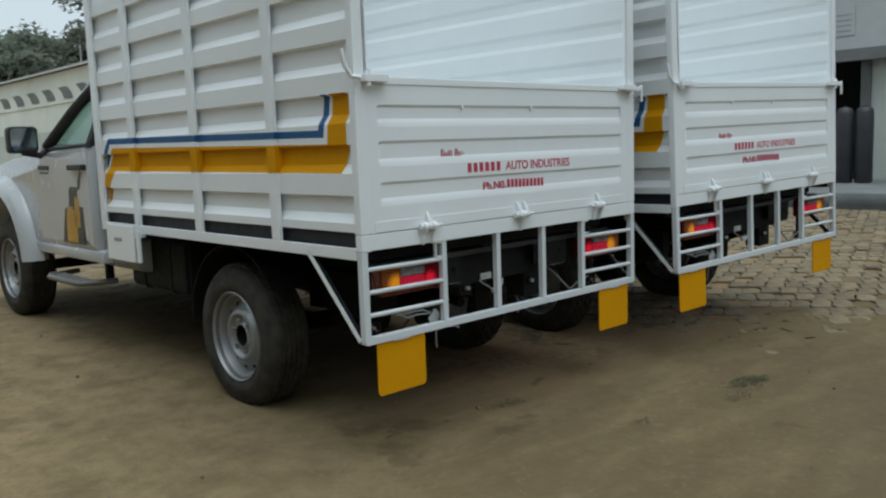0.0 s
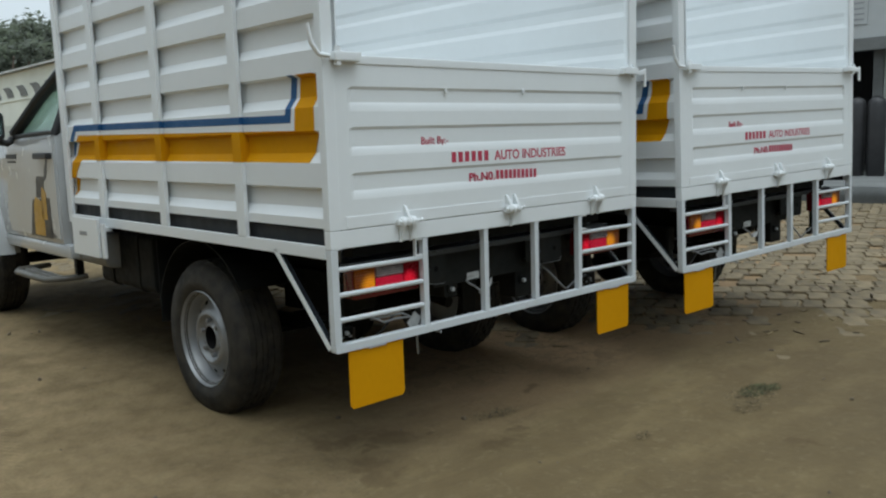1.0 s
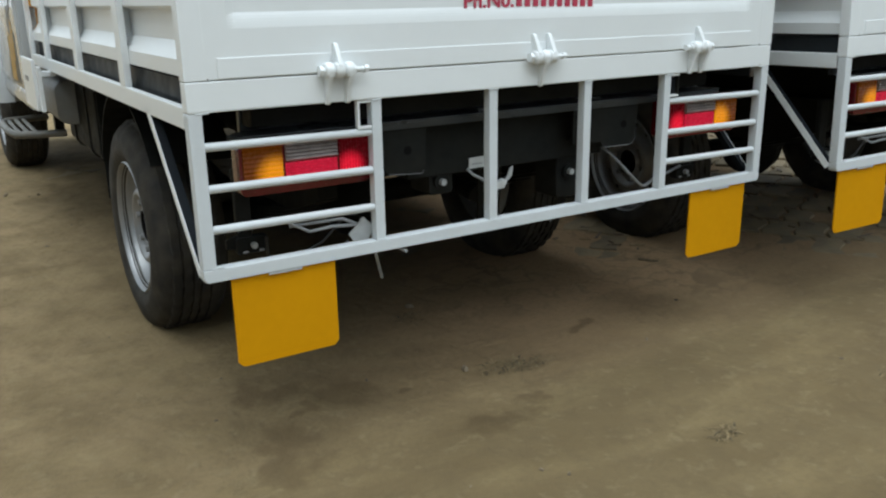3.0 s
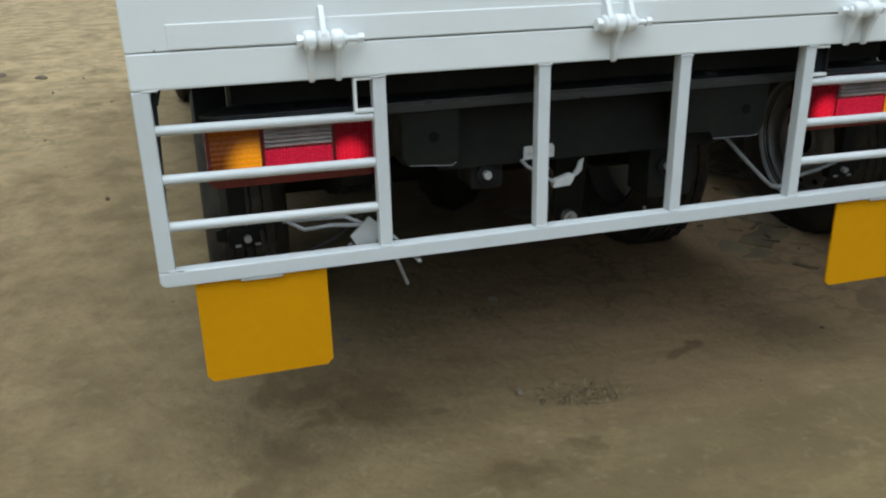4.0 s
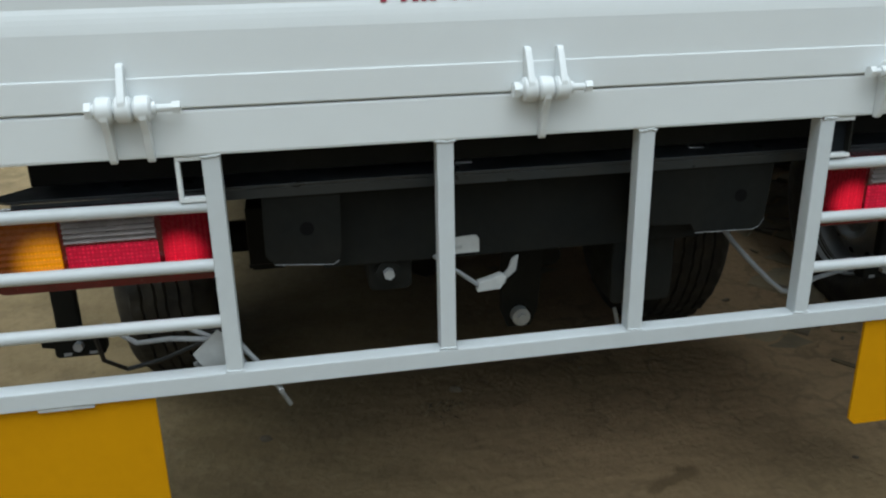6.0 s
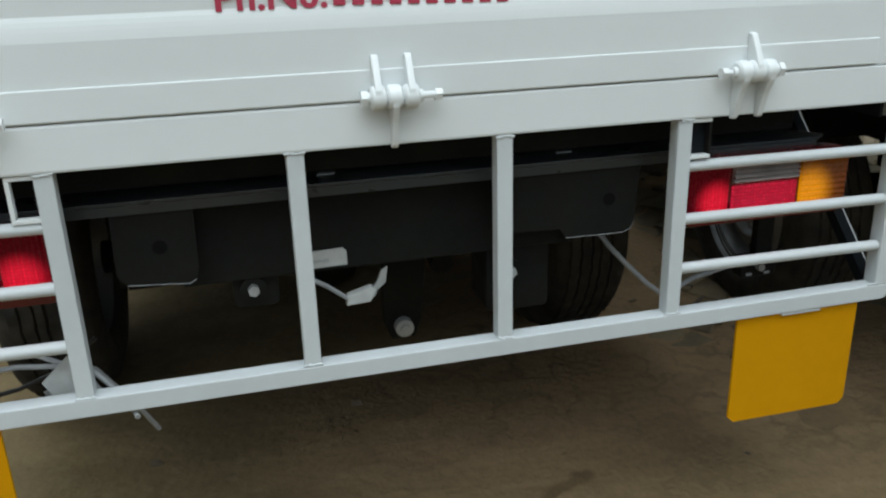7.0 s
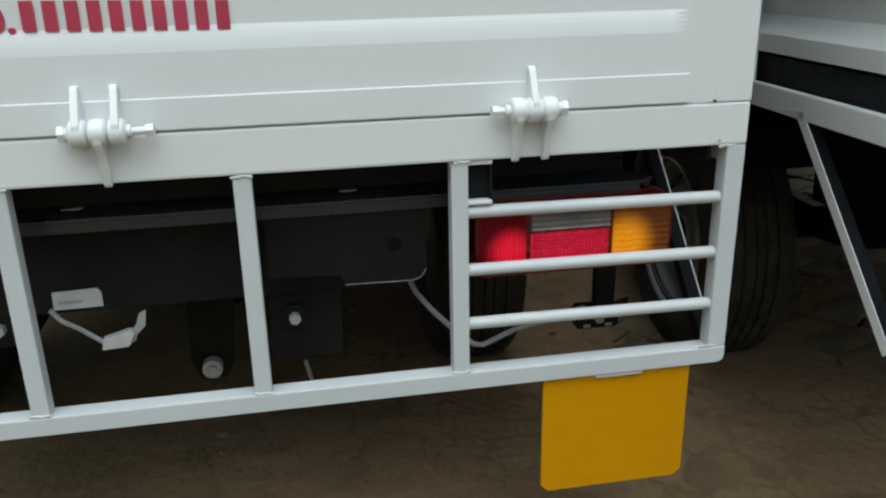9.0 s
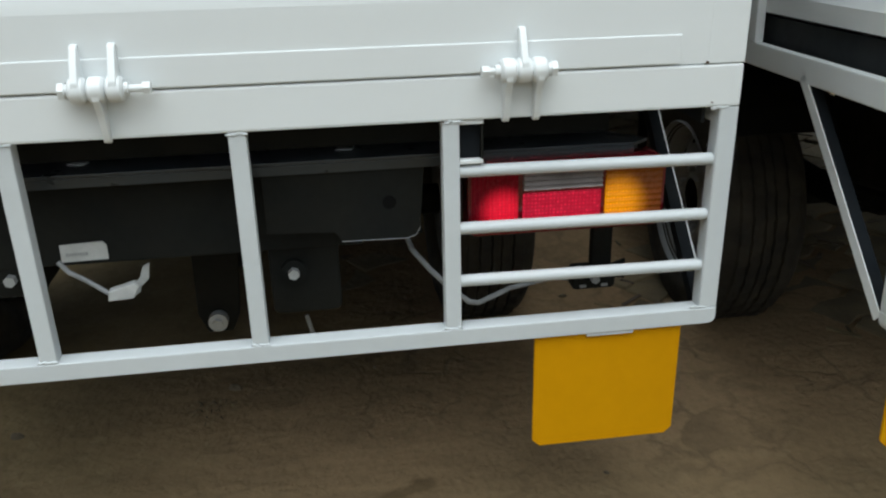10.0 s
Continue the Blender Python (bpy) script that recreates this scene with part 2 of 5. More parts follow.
    L(co.outputs["Object"], ragged.inputs["Vector"])
    L(co.outputs["Object"], wob.inputs[6])
    L(ragged.outputs["Color"], wob.inputs[7])
    flat = N("ShaderNodeVectorMath")
    flat.operation = "MULTIPLY"
    flat.inputs[1].default_value = (1, 1, 0)
    L(wob.outputs[2], flat.inputs[0])
    spots = ((0.25, 0.38, 0.085), (0.41, 0.25, 0.10), (0.575, 0.166, 0.035), (0.66, -0.12, 0.065), (0.74, -0.14, 0.045), (0.83, -0.08, 0.04), (1.27, 0.28, 0.05),
             (0.18, 0.10, 0.07), (0.28, 0.20, 0.04), (0.16, -0.02, 0.09), (1.43, -0.99, 0.05), (1.62, -1.28, 0.05), (-1.95, 5.45, 0.42), (-1.35, 5.35, 0.25))
    for sx, sy, sr in spots:
        dist = N("ShaderNodeVectorMath")
        dist.operation = "DISTANCE"
        dist.inputs[1].default_value = (sx, sy, 0)
        L(flat.outputs[0], dist.inputs[0])
        c = mix(band(dist.outputs["Value"], sr * 0.6, sr * 1.15, 0.58, 0.0), c, (0.080, 0.055, 0.026))
    # joints of buried pavers print through where the sand lies thin
    cells = N("ShaderNodeTexVoronoi")
    cells.feature = "DISTANCE_TO_EDGE"
    cells.inputs["Scale"].default_value, cells.inputs["Randomness"].default_value = 6.5, 0.7
    L(flat.outputs[0], cells.inputs["Vector"])
    faint = N("ShaderNodeMath")
    faint.operation = "MULTIPLY"
    L(band(cells.outputs["Distance"], 0.0, 0.10, 0.40, 0.0), faint.inputs[0])
    thin = N("ShaderNodeMath")
    thin.operation = "MULTIPLY"
    L(band(noise_at(1.7, 3), 0.40, 0.62), thin.inputs[0])
    sides = N("ShaderNodeMath")
    sides.operation = "ADD"
    close_by = N("ShaderNodeMath")
    close_by.operation = "MULTIPLY"
    L(band(sep.outputs[1], -0.15, 0.35, 0.0, 1.4), close_by.inputs[0])
    L(band(drift.outputs[0], 1.1, 1.8), close_by.inputs[1])
    L(close_by.outputs[0], sides.inputs[0])
    L(band(drift.outputs[0], -0.2, -1.0), sides.inputs[1])
    L(sides.outputs[0], thin.inputs[1])
    L(thin.outputs[0], faint.inputs[1])
    c = mix(faint.outputs[0], c, (0.068, 0.052, 0.032))
    # broad stretches mixed slightly darker
    for sx, sy, sr in ((2.5, -1.5, 1.25), (1.6, -1.9, 0.9)):
        dist = N("ShaderNodeVectorMath")
        dist.operation = "DISTANCE"
        dist.inputs[1].default_value = (sx, sy, 0)
        L(flat.outputs[0], dist.inputs[0])
        c = mix(band(dist.outputs["Value"], sr * 0.45, sr * 1.15, 0.30, 0.0), c, (0.085, 0.064, 0.038))
    c = mix(band(noise_at(55.0, 4), 0.45, 0.75, 0.0, 0.32), c, (0.100, 0.076, 0.039))
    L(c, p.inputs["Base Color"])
    p.inputs["Roughness"].default_value = 0.95
    p.inputs["Specular IOR Level"].default_value = 0.2
    b1, b2 = N("ShaderNodeBump"), N("ShaderNodeBump")
    b1.inputs["Strength"].default_value, b1.inputs["Distance"].default_value = 0.62, 0.04
    b2.inputs["Strength"].default_value, b2.inputs["Distance"].default_value = 0.6, 0.010
    # a tyre's tread printed along the left of the parked truck
    def maths(kind, a, b):
        n = N("ShaderNodeMath")
        n.operation = kind
        for socket, v in zip(n.inputs, (a, b)):
            if isinstance(v, (int, float)):
                socket.default_value = v
            elif v is not None:
                L(v, socket)
        return n.outputs[0]
    X, Y = sep.outputs[0], sep.outputs[1]
    off = maths("ABSOLUTE", maths("ADD", maths("ADD", maths("MULTIPLY", X, 0.98), maths("MULTIPLY", Y, -0.19)), 1.0), None)
    along = maths("ADD", maths("MULTIPLY", X, 0.19 * 150), maths("MULTIPLY", Y, 0.98 * 150))
    tread = maths("SINE", maths("ADD", along, maths("MULTIPLY", off, 110.0)), None)
    tread = maths("MULTIPLY", band(tread, -0.3, 0.5), band(off, 0.075, 0.10, 1.0, 0.0))
    tread = maths("MULTIPLY", tread, band(noise_at(2.3, 3), 0.42, 0.60))
    height = maths("ADD", noise_at(7.0, 8), maths("MULTIPLY", tread, -0.22))
    height = maths("ADD", height, maths("MULTIPLY", faint.outputs[0], -0.18))
    L(height, b1.inputs["Height"])
    L(noise_at(42.0, 6, rough=0.65), b2.inputs["Height"])
    L(b1.outputs[0], b2.inputs["Normal"])
    L(b2.outputs[0], p.inputs["Normal"])
    return m


EARTH = ground_material()


# ---- mesh tools ----
def thing(name, label, category, group="", kind="", m=None):
    ob = tagged(new(name), label, category, group, kind)
    ob.matrix_basis = m or Matrix()
    return ob


def part(name, bm, mat, parent=None, label="", smooth=False):
    me = bpy.data.meshes.new(name)
    bm.to_mesh(me)
    bm.free()
    me.materials.append(mat)
    if smooth:
        for f in me.polygons:
            f.use_smooth = True
        me.set_sharp_from_angle(angle=radians(38))
    ob = new(name, me)
    ob.parent = parent
    if label:
        tagged(ob, label)
    return ob


def box(x0, x1, y0, y1, z0, z1, bevel=0.003, bm=None, m=None):
    bm = bm or bmesh.new()
    t = Matrix.Translation(((x0 + x1) / 2, (y0 + y1) / 2, (z0 + z1) / 2)) @ Matrix.Diagonal((x1 - x0, y1 - y0, z1 - z0, 1))
    made = bmesh.ops.create_cube(bm, size=1.0, matrix=(m or Matrix()) @ t)["verts"]
    if bevel:
        edges = list({e for v in made for e in v.link_edges})
        bmesh.ops.bevel(bm, geom=edges, offset=bevel, segments=2, affect="EDGES", profile=0.6)
    return bm


def tube(points, r, n=10, bm=None, closed=True):
    """A round bar along a line of points."""
    bm = bm or bmesh.new()
    pts = [Vector(p) for p in points]
    rings = []
    for k, p in enumerate(pts):
        d = (pts[min(k + 1, len(pts) - 1)] - pts[max(k - 1, 0)]).normalized()
        side = d.cross(Vector((0.31, 0.17, 0.93)))
        side = (side if side.length > 0.05 else d.cross(Vector((1, 0, 0)))).normalized()
        up = side.cross(d)
        rings.append([bm.verts.new(p + r * (math.cos(a) * side + math.sin(a) * up)) for a in [2 * math.pi * i / n for i in range(n)]])
    for a, b in zip(rings, rings[1:]):
        for i in range(n):
            bm.faces.new((a[i], a[(i + 1) % n], b[(i + 1) % n], b[i]))
    if closed:
        bm.faces.new(rings[0][::-1])
        bm.faces.new(rings[-1])
    bmesh.ops.recalc_face_normals(bm, faces=bm.faces)
    return bm


def lathe(profile, n=48, bm=None, m=None):
    """Turns a list of (radius, x) about the x axis."""
    bm = bm or bmesh.new()
    m = m or Matrix()
    rings = []
    for r, x in profile:
        if r < 1e-5:
            rings.append([bm.verts.new(m @ Vector((x, 0, 0)))] * n)
        else:
            rings.append([bm.verts.new(m @ Vector((x, r * math.cos(2 * math.pi * i / n), r * math.sin(2 * math.pi * i / n)))) for i in range(n)])
    for a, b in zip(rings, rings[1:]):
        for i in range(n):
            j = (i + 1) % n
            q = []
            for v in (a[i], a[j], b[j], b[i]):
                if v not in q:
                    q.append(v)
            if len(q) > 2:
                bm.faces.new(q)
    bmesh.ops.recalc_face_normals(bm, faces=bm.faces)
    return bm


def slab(points, a, b, axis="y", bevel=0.0, bm=None):
    """A flat polygon pushed from a to b along an axis; its points are the two other coordinates."""
    bm = bm or bmesh.new()

    def at(p, d):
        return {"x": (d, p[0], p[1]), "y": (p[0], d, p[1]), "z": (p[0], p[1], d)}[axis]

    lo = [bm.verts.new(at(p, a)) for p in points]
    hi = [bm.verts.new(at(p, b)) for p in points]
    faces = [bm.faces.new(lo), bm.faces.new(hi[::-1])]
    for i in range(len(points)):
        j = (i + 1) % len(points)
        faces.append(bm.faces.new((lo[i], hi[i], hi[j], lo[j])))
    bmesh.ops.recalc_face_normals(bm, faces=faces)
    if bevel:
        edges = list({e for f in faces for e in f.edges})
        bmesh.ops.bevel(bm, geom=edges, offset=bevel, segments=2, affect="EDGES", profile=0.6)
    return bm


def rounded(x0, x1, z0, z1, r, n=4):
    pts = []
    for cx, cz, a0 in ((x1 - r, z1 - r, 0), (x0 + r, z1 - r, 90), (x0 + r, z0 + r, 180), (x1 - r, z0 + r, 270)):
        pts += [(cx + r * math.cos(radians(a0 + 90 * k / n)), cz + r * math.sin(radians(a0 + 90 * k / n))) for k in range(n + 1)]
    return pts


def pressed_sheet(u0, u1, z0, z1, recesses, depth, ramp, place, thick=0.003, margin=0.02, foot=0.0, end=0.0):
    """A pressed steel sheet: lying recesses (bottom, top) with sloping edges between u0+margin and u1-margin; foot is the
    width of the slope at the bottom, end that of longer slopes at both ends, which make the bottom one hollow.
    place(u, z, d) gives the point that lies d behind the outer face."""
    hollow = 0.45 if end else 0.0
    end = end or ramp * 0.6
    us = [u0, u0 + margin, u0 + margin + end, u1 - margin - end, u1 - margin, u1]
    wu = [0, 0, 1, 1, 0, 0]
    mid = len(us) // 2
    extra = 8
    us = us[:mid] + [us[2] + (us[3] - us[2]) * k / (extra + 1) for k in range(1, extra + 1)] + us[mid:]
    wu = wu[:mid] + [1] * extra + wu[mid:]
    zs, wz = [z0], [0]
    for lo, hi in recesses:
        if hollow:
            curve = [(k / 5, (1 - hollow) * (k / 5) + hollow * (k / 5) ** 3) for k in range(6)]
        else:
            curve = [(0, 0), (1, 1)]
        zs += [lo + (foot or ramp) * f for f, w in curve] + [hi - ramp, hi]
        wz += [w for f, w in curve] + [1, 0]
    zs.append(z1)
    wz.append(0)
    bm = bmesh.new()
    grids = []
    for back in (0.0, thick):
        grids.append([[bm.verts.new(place(u, z, depth * a * b + back)) for u, a in zip(us, wu)] for z, b in zip(zs, wz)])
    nz, nu = len(zs), len(us)
    for g, flip in ((grids[0], False), (grids[1], True)):
        for i in range(nz - 1):
            for j in range(nu - 1):
                q = (g[i][j], g[i][j + 1], g[i + 1][j + 1], g[i + 1][j])
                bm.faces.new(q[::-1] if flip else q)
    f, b = grids
    rim = [(i, 0) for i in range(nz)] + [(nz - 1, j) for j in range(1, nu)] + [(i, nu - 1) for i in range(nz - 2, -1, -1)] + [(0, j) for j in range(nu - 2, 0, -1)]
    for (i, j), (k, l) in zip(rim, rim[1:] + rim[:1]):
        bm.faces.new((f[i][j], f[k][l], b[k][l], b[i][j]))
    bmesh.ops.recalc_face_normals(bm, faces=bm.faces)
    return bm


def lettering(text, size, x, y, z, parent, mat, width=0.0, bold=0.0):
    """Flat letters that face -y, from x on, standing on the line z."""
    cu = bpy.data.curves.new("lettering", "FONT")
    cu.body, cu.size, cu.extrude, cu.offset = text, size, 0.0006, bold
    tmp = bpy.data.objects.new("lettering", cu)
    me = bpy.data.meshes.new_from_object(tmp)
    bpy.data.objects.remove(tmp)
    bm = bmesh.new()
    bm.from_mesh(me)
    xs = [v.co.x for v in bm.verts]
    k = width / (max(xs) - min(xs)) if width else 1.0
    for v in bm.verts:
        v.co = Vector((x + (v.co.x - min(xs)) * k, y - v.co.z, z + v.co.y))
    bpy.data.meshes.remove(me)
    return part("lettering", bm, mat, parent)


def bars(x0, x1, z0, z1, count, y, parent, mat, fill=0.62, name="lettering_bar"):
    """Plain bars in place of characters."""
    bm, pitch = bmesh.new(), (x1 - x0) / count
    for k in range(count):
        box(x0 + pitch * k, x0 + pitch * (k + fill), y - 0.0006, y + 0.0006, z0, z1, 0, bm)
    return part(name, bm, mat, parent)


# ---- the ground and the yard ----
def rise(x, y):
    """The yard's slow swell."""
    return 0.028 * max(0.0, min(y - 1.0, 4.0)) * max(0.0, min(1.0, (4.0 - x) / 3.0)) + 0.021 * max(0.0, min(x - 1.0, 3.2))


def sand_depth(x, y):
    """How far the sand lies over (+) or under (-) the tops of the pavers."""
    edge = 0.45 * noise.noise((x * 0.7, y * 0.7, 3.1)) + 0.25 * noise.noise((x * 2.1, y * 2.1, 7.7))
    along = (x - 2.80) * 0.65 + (min(y, 3.4) - 0.05) * 0.38 + edge * 1.2
    along -= 1.6 * max(0.0, -0.40 - y)
    cover = max(-1.0, min(1.0, -along * 0.9))
    return -0.001 + (0.015 if cover > 0 else 0.022) * cover + 0.0045 * noise.noise((x * 5.0, y * 5.0, 1.0)) + (0.0 if cover > 0 else 0.034) * max(0.0, noise.noise((x * 1.5, y * 1.5, 9.0)) - 0.05) + 0.0022 * noise.noise((x * 17, y * 17, 2.0))


def ground_height(x, y):
    h = rise(x, y) + sand_depth(x, y)
    near = max(0.0, 1.0 - math.hypot(x - 0.5, y + 0.5) / 9.0)
    return h + near * 0.012 * noise.noise((x * 1.3, y * 1.3, 5.0))


def build_ground():
    def steps(lo, hi, fine, far):
        out, v = [], lo
        while v <= hi:
            out.append(v)
            v += fine
        d, left, right = fine, lo, hi
        while d < far:
            d *= 1.35
            left, right = left - d, right + d
            out += [left, right]
        return sorted(out)

    xs, ys = steps(-4.0, 7.0, 0.05, 120.0), steps(-3.5, 5.5, 0.05, 120.0)
    verts = [(x, y, ground_height(x, y)) for y in ys for x in xs]
    n = len(xs)
    faces = [(j * n + i, j * n + i + 1, (j + 1) * n + i + 1, (j + 1) * n + i) for j in range(len(ys) - 1) for i in range(n - 1)]
    me = bpy.data.meshes.new("ground")
    me.from_pydata(verts, [], faces)
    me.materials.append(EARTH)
    me.shade_smooth()
    tagged(new("ground", me), "trodden sandy brown earth with pale patches and damp spots", "ground", kind="structure")


build_ground()


def build_shed():
    """The long workshop beyond the trucks, with a raised concrete platform before it."""
    X = 15.3
    upper = part("workshop_wall", box(X - 0.25, X + 0.2, -20, 8.0, 2.75, 6.0, 0), WALL_GREY)
    tagged(upper, "pale grey workshop wall above dark doorways", "wall", kind="structure")
    low = bmesh.new()
    for y0, y1 in ((-20, 3.62), (5.4, 9.0), (12.0, 120)):
        box(X, X + 0.3, y0, y1, 0, 2.75, 0, low)
    tagged(part("workshop_wall_lower", low, WALL_PALE), "pale grey-green plastered workshop wall with openings", "wall", kind="structure")
    tagged(part("workshop_wall_far", box(X - 0.02, X + 0.3, 8.0, 120, 2.75, 6.0, 0), WALL_CREAM), "long cream upper wall of the workshop", "wall", kind="structure")
    # added wall behind the openings, its dark colour gives the interior's shade
    tagged(part("workshop_back", box(X + 3.0, X + 3.3, -20, 120, 0, 6.0, 0), DOORWAY_SHADE), "added rear wall, coloured dark for the shade inside the workshop", "wall", kind="structure")
    tagged(part("lintel", box(X - 0.4, X - 0.25, -20, 8.0, 2.55, 2.78, 0.01), CONCRETE), "dark concrete lintel over the doorways", "lintel", kind="structure")
    tagged(part("door_jamb", box(X - 0.06, X + 0.2, 3.62, 3.80, 0.3, 2.75, 0.01), CONCRETE), "grey concrete door jamb", "jamb", kind="structure")
    tagged(part("workshop_roof", slab([(X - 0.4, 6.0), (X + 8, 7.4), (X + 8, 7.5), (X - 0.4, 6.12)], -20, 120, "y"), WALL_GREY), "grey sheet roof of the long workshop", "roof", kind="structure")
    tagged(part("wall_string_course", box(X - 0.09, X - 0.02, 8.0, 120, 4.25, 4.36, 0.01), WALL_CREAM), "projecting plaster course along the wall", "trim", kind="structure")
    edge = [(11.1 + 0.14 - 0.14 * math.sin(radians(t)), 0.28 - 0.14 + 0.14 * math.cos(radians(t))) for t in range(0, 91, 15)]
    tagged(part("platform", slab([(18.3, 0.28)] + edge + [(11.1, -0.3), (18.3, -0.3)], -20, 14, "y"), DARK_CONCRETE, smooth=True), "raised dark concrete platform with a rounded edge", "platform", kind="structure")
    tagged(part("platform_dust", box(11.30, 15.25, -20, 13.9, 0.281, 0.286, 0), CONCRETE), "grey dust lying over the platform", "dust", kind="structure")
    slits = thing("ventilator_band", "row of curved slanting dark ventilator openings in the far wall", "ventilator")
    for k in range(16):
        y = 37 + 2.7 * k
        pts = [(y + 0.55, 5.15), (y + 1.75, 5.15), (y + 1.45, 5.02), (y + 1.1, 4.80), (y + 0.85, 4.48), (y - 0.35, 4.48), (y - 0.15, 4.78), (y + 0.15, 5.0)]
        part("opening", slab(pts, X - 0.08, X - 0.03, "x"), CONCRETE, slits)
    for k in range(2):
        cyl = thing("gas_cylinder", "tall dark steel gas cylinder standing on the platform", "gas cylinder", "cylinders by the doorway")
        cyl.matrix_basis = pose(14.0 + 0.05 * k, 3.60 - 0.325 * k, 0.28)
        prof = [(0.0, 0.0), (0.13, 0.0), (0.152, 0.03), (0.152, 1.26), (0.135, 1.33), (0.09, 1.37), (0.0, 1.385)]
        part("cylinder_body", lathe(prof, 24, m=pose(0, 0, 0, 0, -90, 0)), CYLINDER, cyl, smooth=True)
        part("valve_cap", lathe([(0.0, 1.375), (0.045, 1.375), (0.045, 1.40), (0.0, 1.405)], 16, m=pose(0, 0, 0, 0, -90, 0)), CYLINDER, cyl, smooth=True)
    note = thing("wall_notice", "faded paper notice on the wall", "notice")
    part("sheet", box(X - 0.27, X - 0.252, 3.86, 4.26, 3.05, 3.60, 0), WALL_GREY, note)
    for k in range(4):
        part("line", box(X - 0.275, X - 0.27, 3.92, 4.20, 3.12 + 0.1 * k, 3.15 + 0.1 * k, 0), WIRE, note)


build_shed()
# unseen walls, added only to block low light from behind and from the left
tagged(part("compound_wall_south", box(-7.4, 30, -16.4, -16.0, -0.2, 3.6, 0.01), CONCRETE), "plain concrete wall, unseen, added to block low light from behind", "wall", kind="structure")
tagged(part("compound_wall", box(-7.4, -7.0, -16.0, 14.0, -0.2, 5.2, 0.01), CONCRETE), "plain concrete wall, unseen, added to darken the left side", "wall", kind="structure")


def build_tree(x, y, z, height, spread, seed):
    rng = random.Random(seed)
    tree = thing("tree", "tall dense green tree behind the workshop, colour paled for haze", "tree", "trees on the slope", m=pose(x, y, z))
    tips = [(Vector((0, 0, height * 0.3)), Vector((rng.uniform(-1, 1) * spread, rng.uniform(-1, 1) * spread, height * rng.uniform(0.45, 0.9)))) for _ in range(7)]
    bm = bmesh.new()
    for k, (a, b) in enumerate([(Vector((0, 0, -1)), Vector((0, 0, height * 0.55)))] + tips):
        r0 = 0.35 if k == 0 else 0.16
        base = bmesh.ops.create_cone(bm, cap_ends=True, segments=7, radius1=r0, radius2=r0 * 0.35, depth=(b - a).length,
                                     matrix=Matrix.Translation((a + b) / 2) @ (b - a).to_track_quat("Z", "Y").to_matrix().to_4x4())
    part("trunk", bm, BARK, tree)
    verts, faces = [], []
    lumps = [(Vector((rng.gauss(0, spread * 0.45), rng.gauss(0, spread * 0.45), height * rng.uniform(0.38, 0.95))), rng.uniform(0.18, 0.36) * spread) for _ in range(26)]
    for c, r in lumps:
        for _ in range(200):
            d = Vector((rng.gauss(0, 1), rng.gauss(0, 1), rng.gauss(0, 0.8))).normalized() * r * rng.uniform(0.55, 1.12)
            p, s = c + d, rng.uniform(0.2, 0.42)
            a = Vector((rng.gauss(0, 1), rng.gauss(0, 1), rng.gauss(0, 0.45))).normalized()
            b = a.cross(Vector((rng.gauss(0, 0.4), rng.gauss(0, 0.4), 1))).normalized()
            n = len(verts)
            verts += [p - a * s, p + b * s * 0.5, p + a * s, p - b * s * 0.5 + a.cross(b) * s * 0.2]
            faces.append((n, n + 1, n + 2, n + 3))
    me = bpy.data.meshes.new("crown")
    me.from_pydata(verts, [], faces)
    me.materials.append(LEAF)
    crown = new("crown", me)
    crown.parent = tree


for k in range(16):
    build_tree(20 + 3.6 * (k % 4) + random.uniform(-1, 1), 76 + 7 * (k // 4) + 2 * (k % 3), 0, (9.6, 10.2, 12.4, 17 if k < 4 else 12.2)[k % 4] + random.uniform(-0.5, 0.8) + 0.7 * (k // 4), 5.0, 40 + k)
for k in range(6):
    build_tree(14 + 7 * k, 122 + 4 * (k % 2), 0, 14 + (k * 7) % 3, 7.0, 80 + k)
pole = thing("lamp_pole", "thin grey pole rising above the workshop roof", "pole", m=pose(26.9, 74, 0))
part("shaft", tube([(0, 0, 0), (0, 0, 11.5)], 0.07), WALL_GREY, pole)


# ---- the truck: origin on the ground under the rear left corner, +y towards the cab ----
W = 1.80
FLOOR, RAIL, TOP = 0.93, 0.85, 2.45


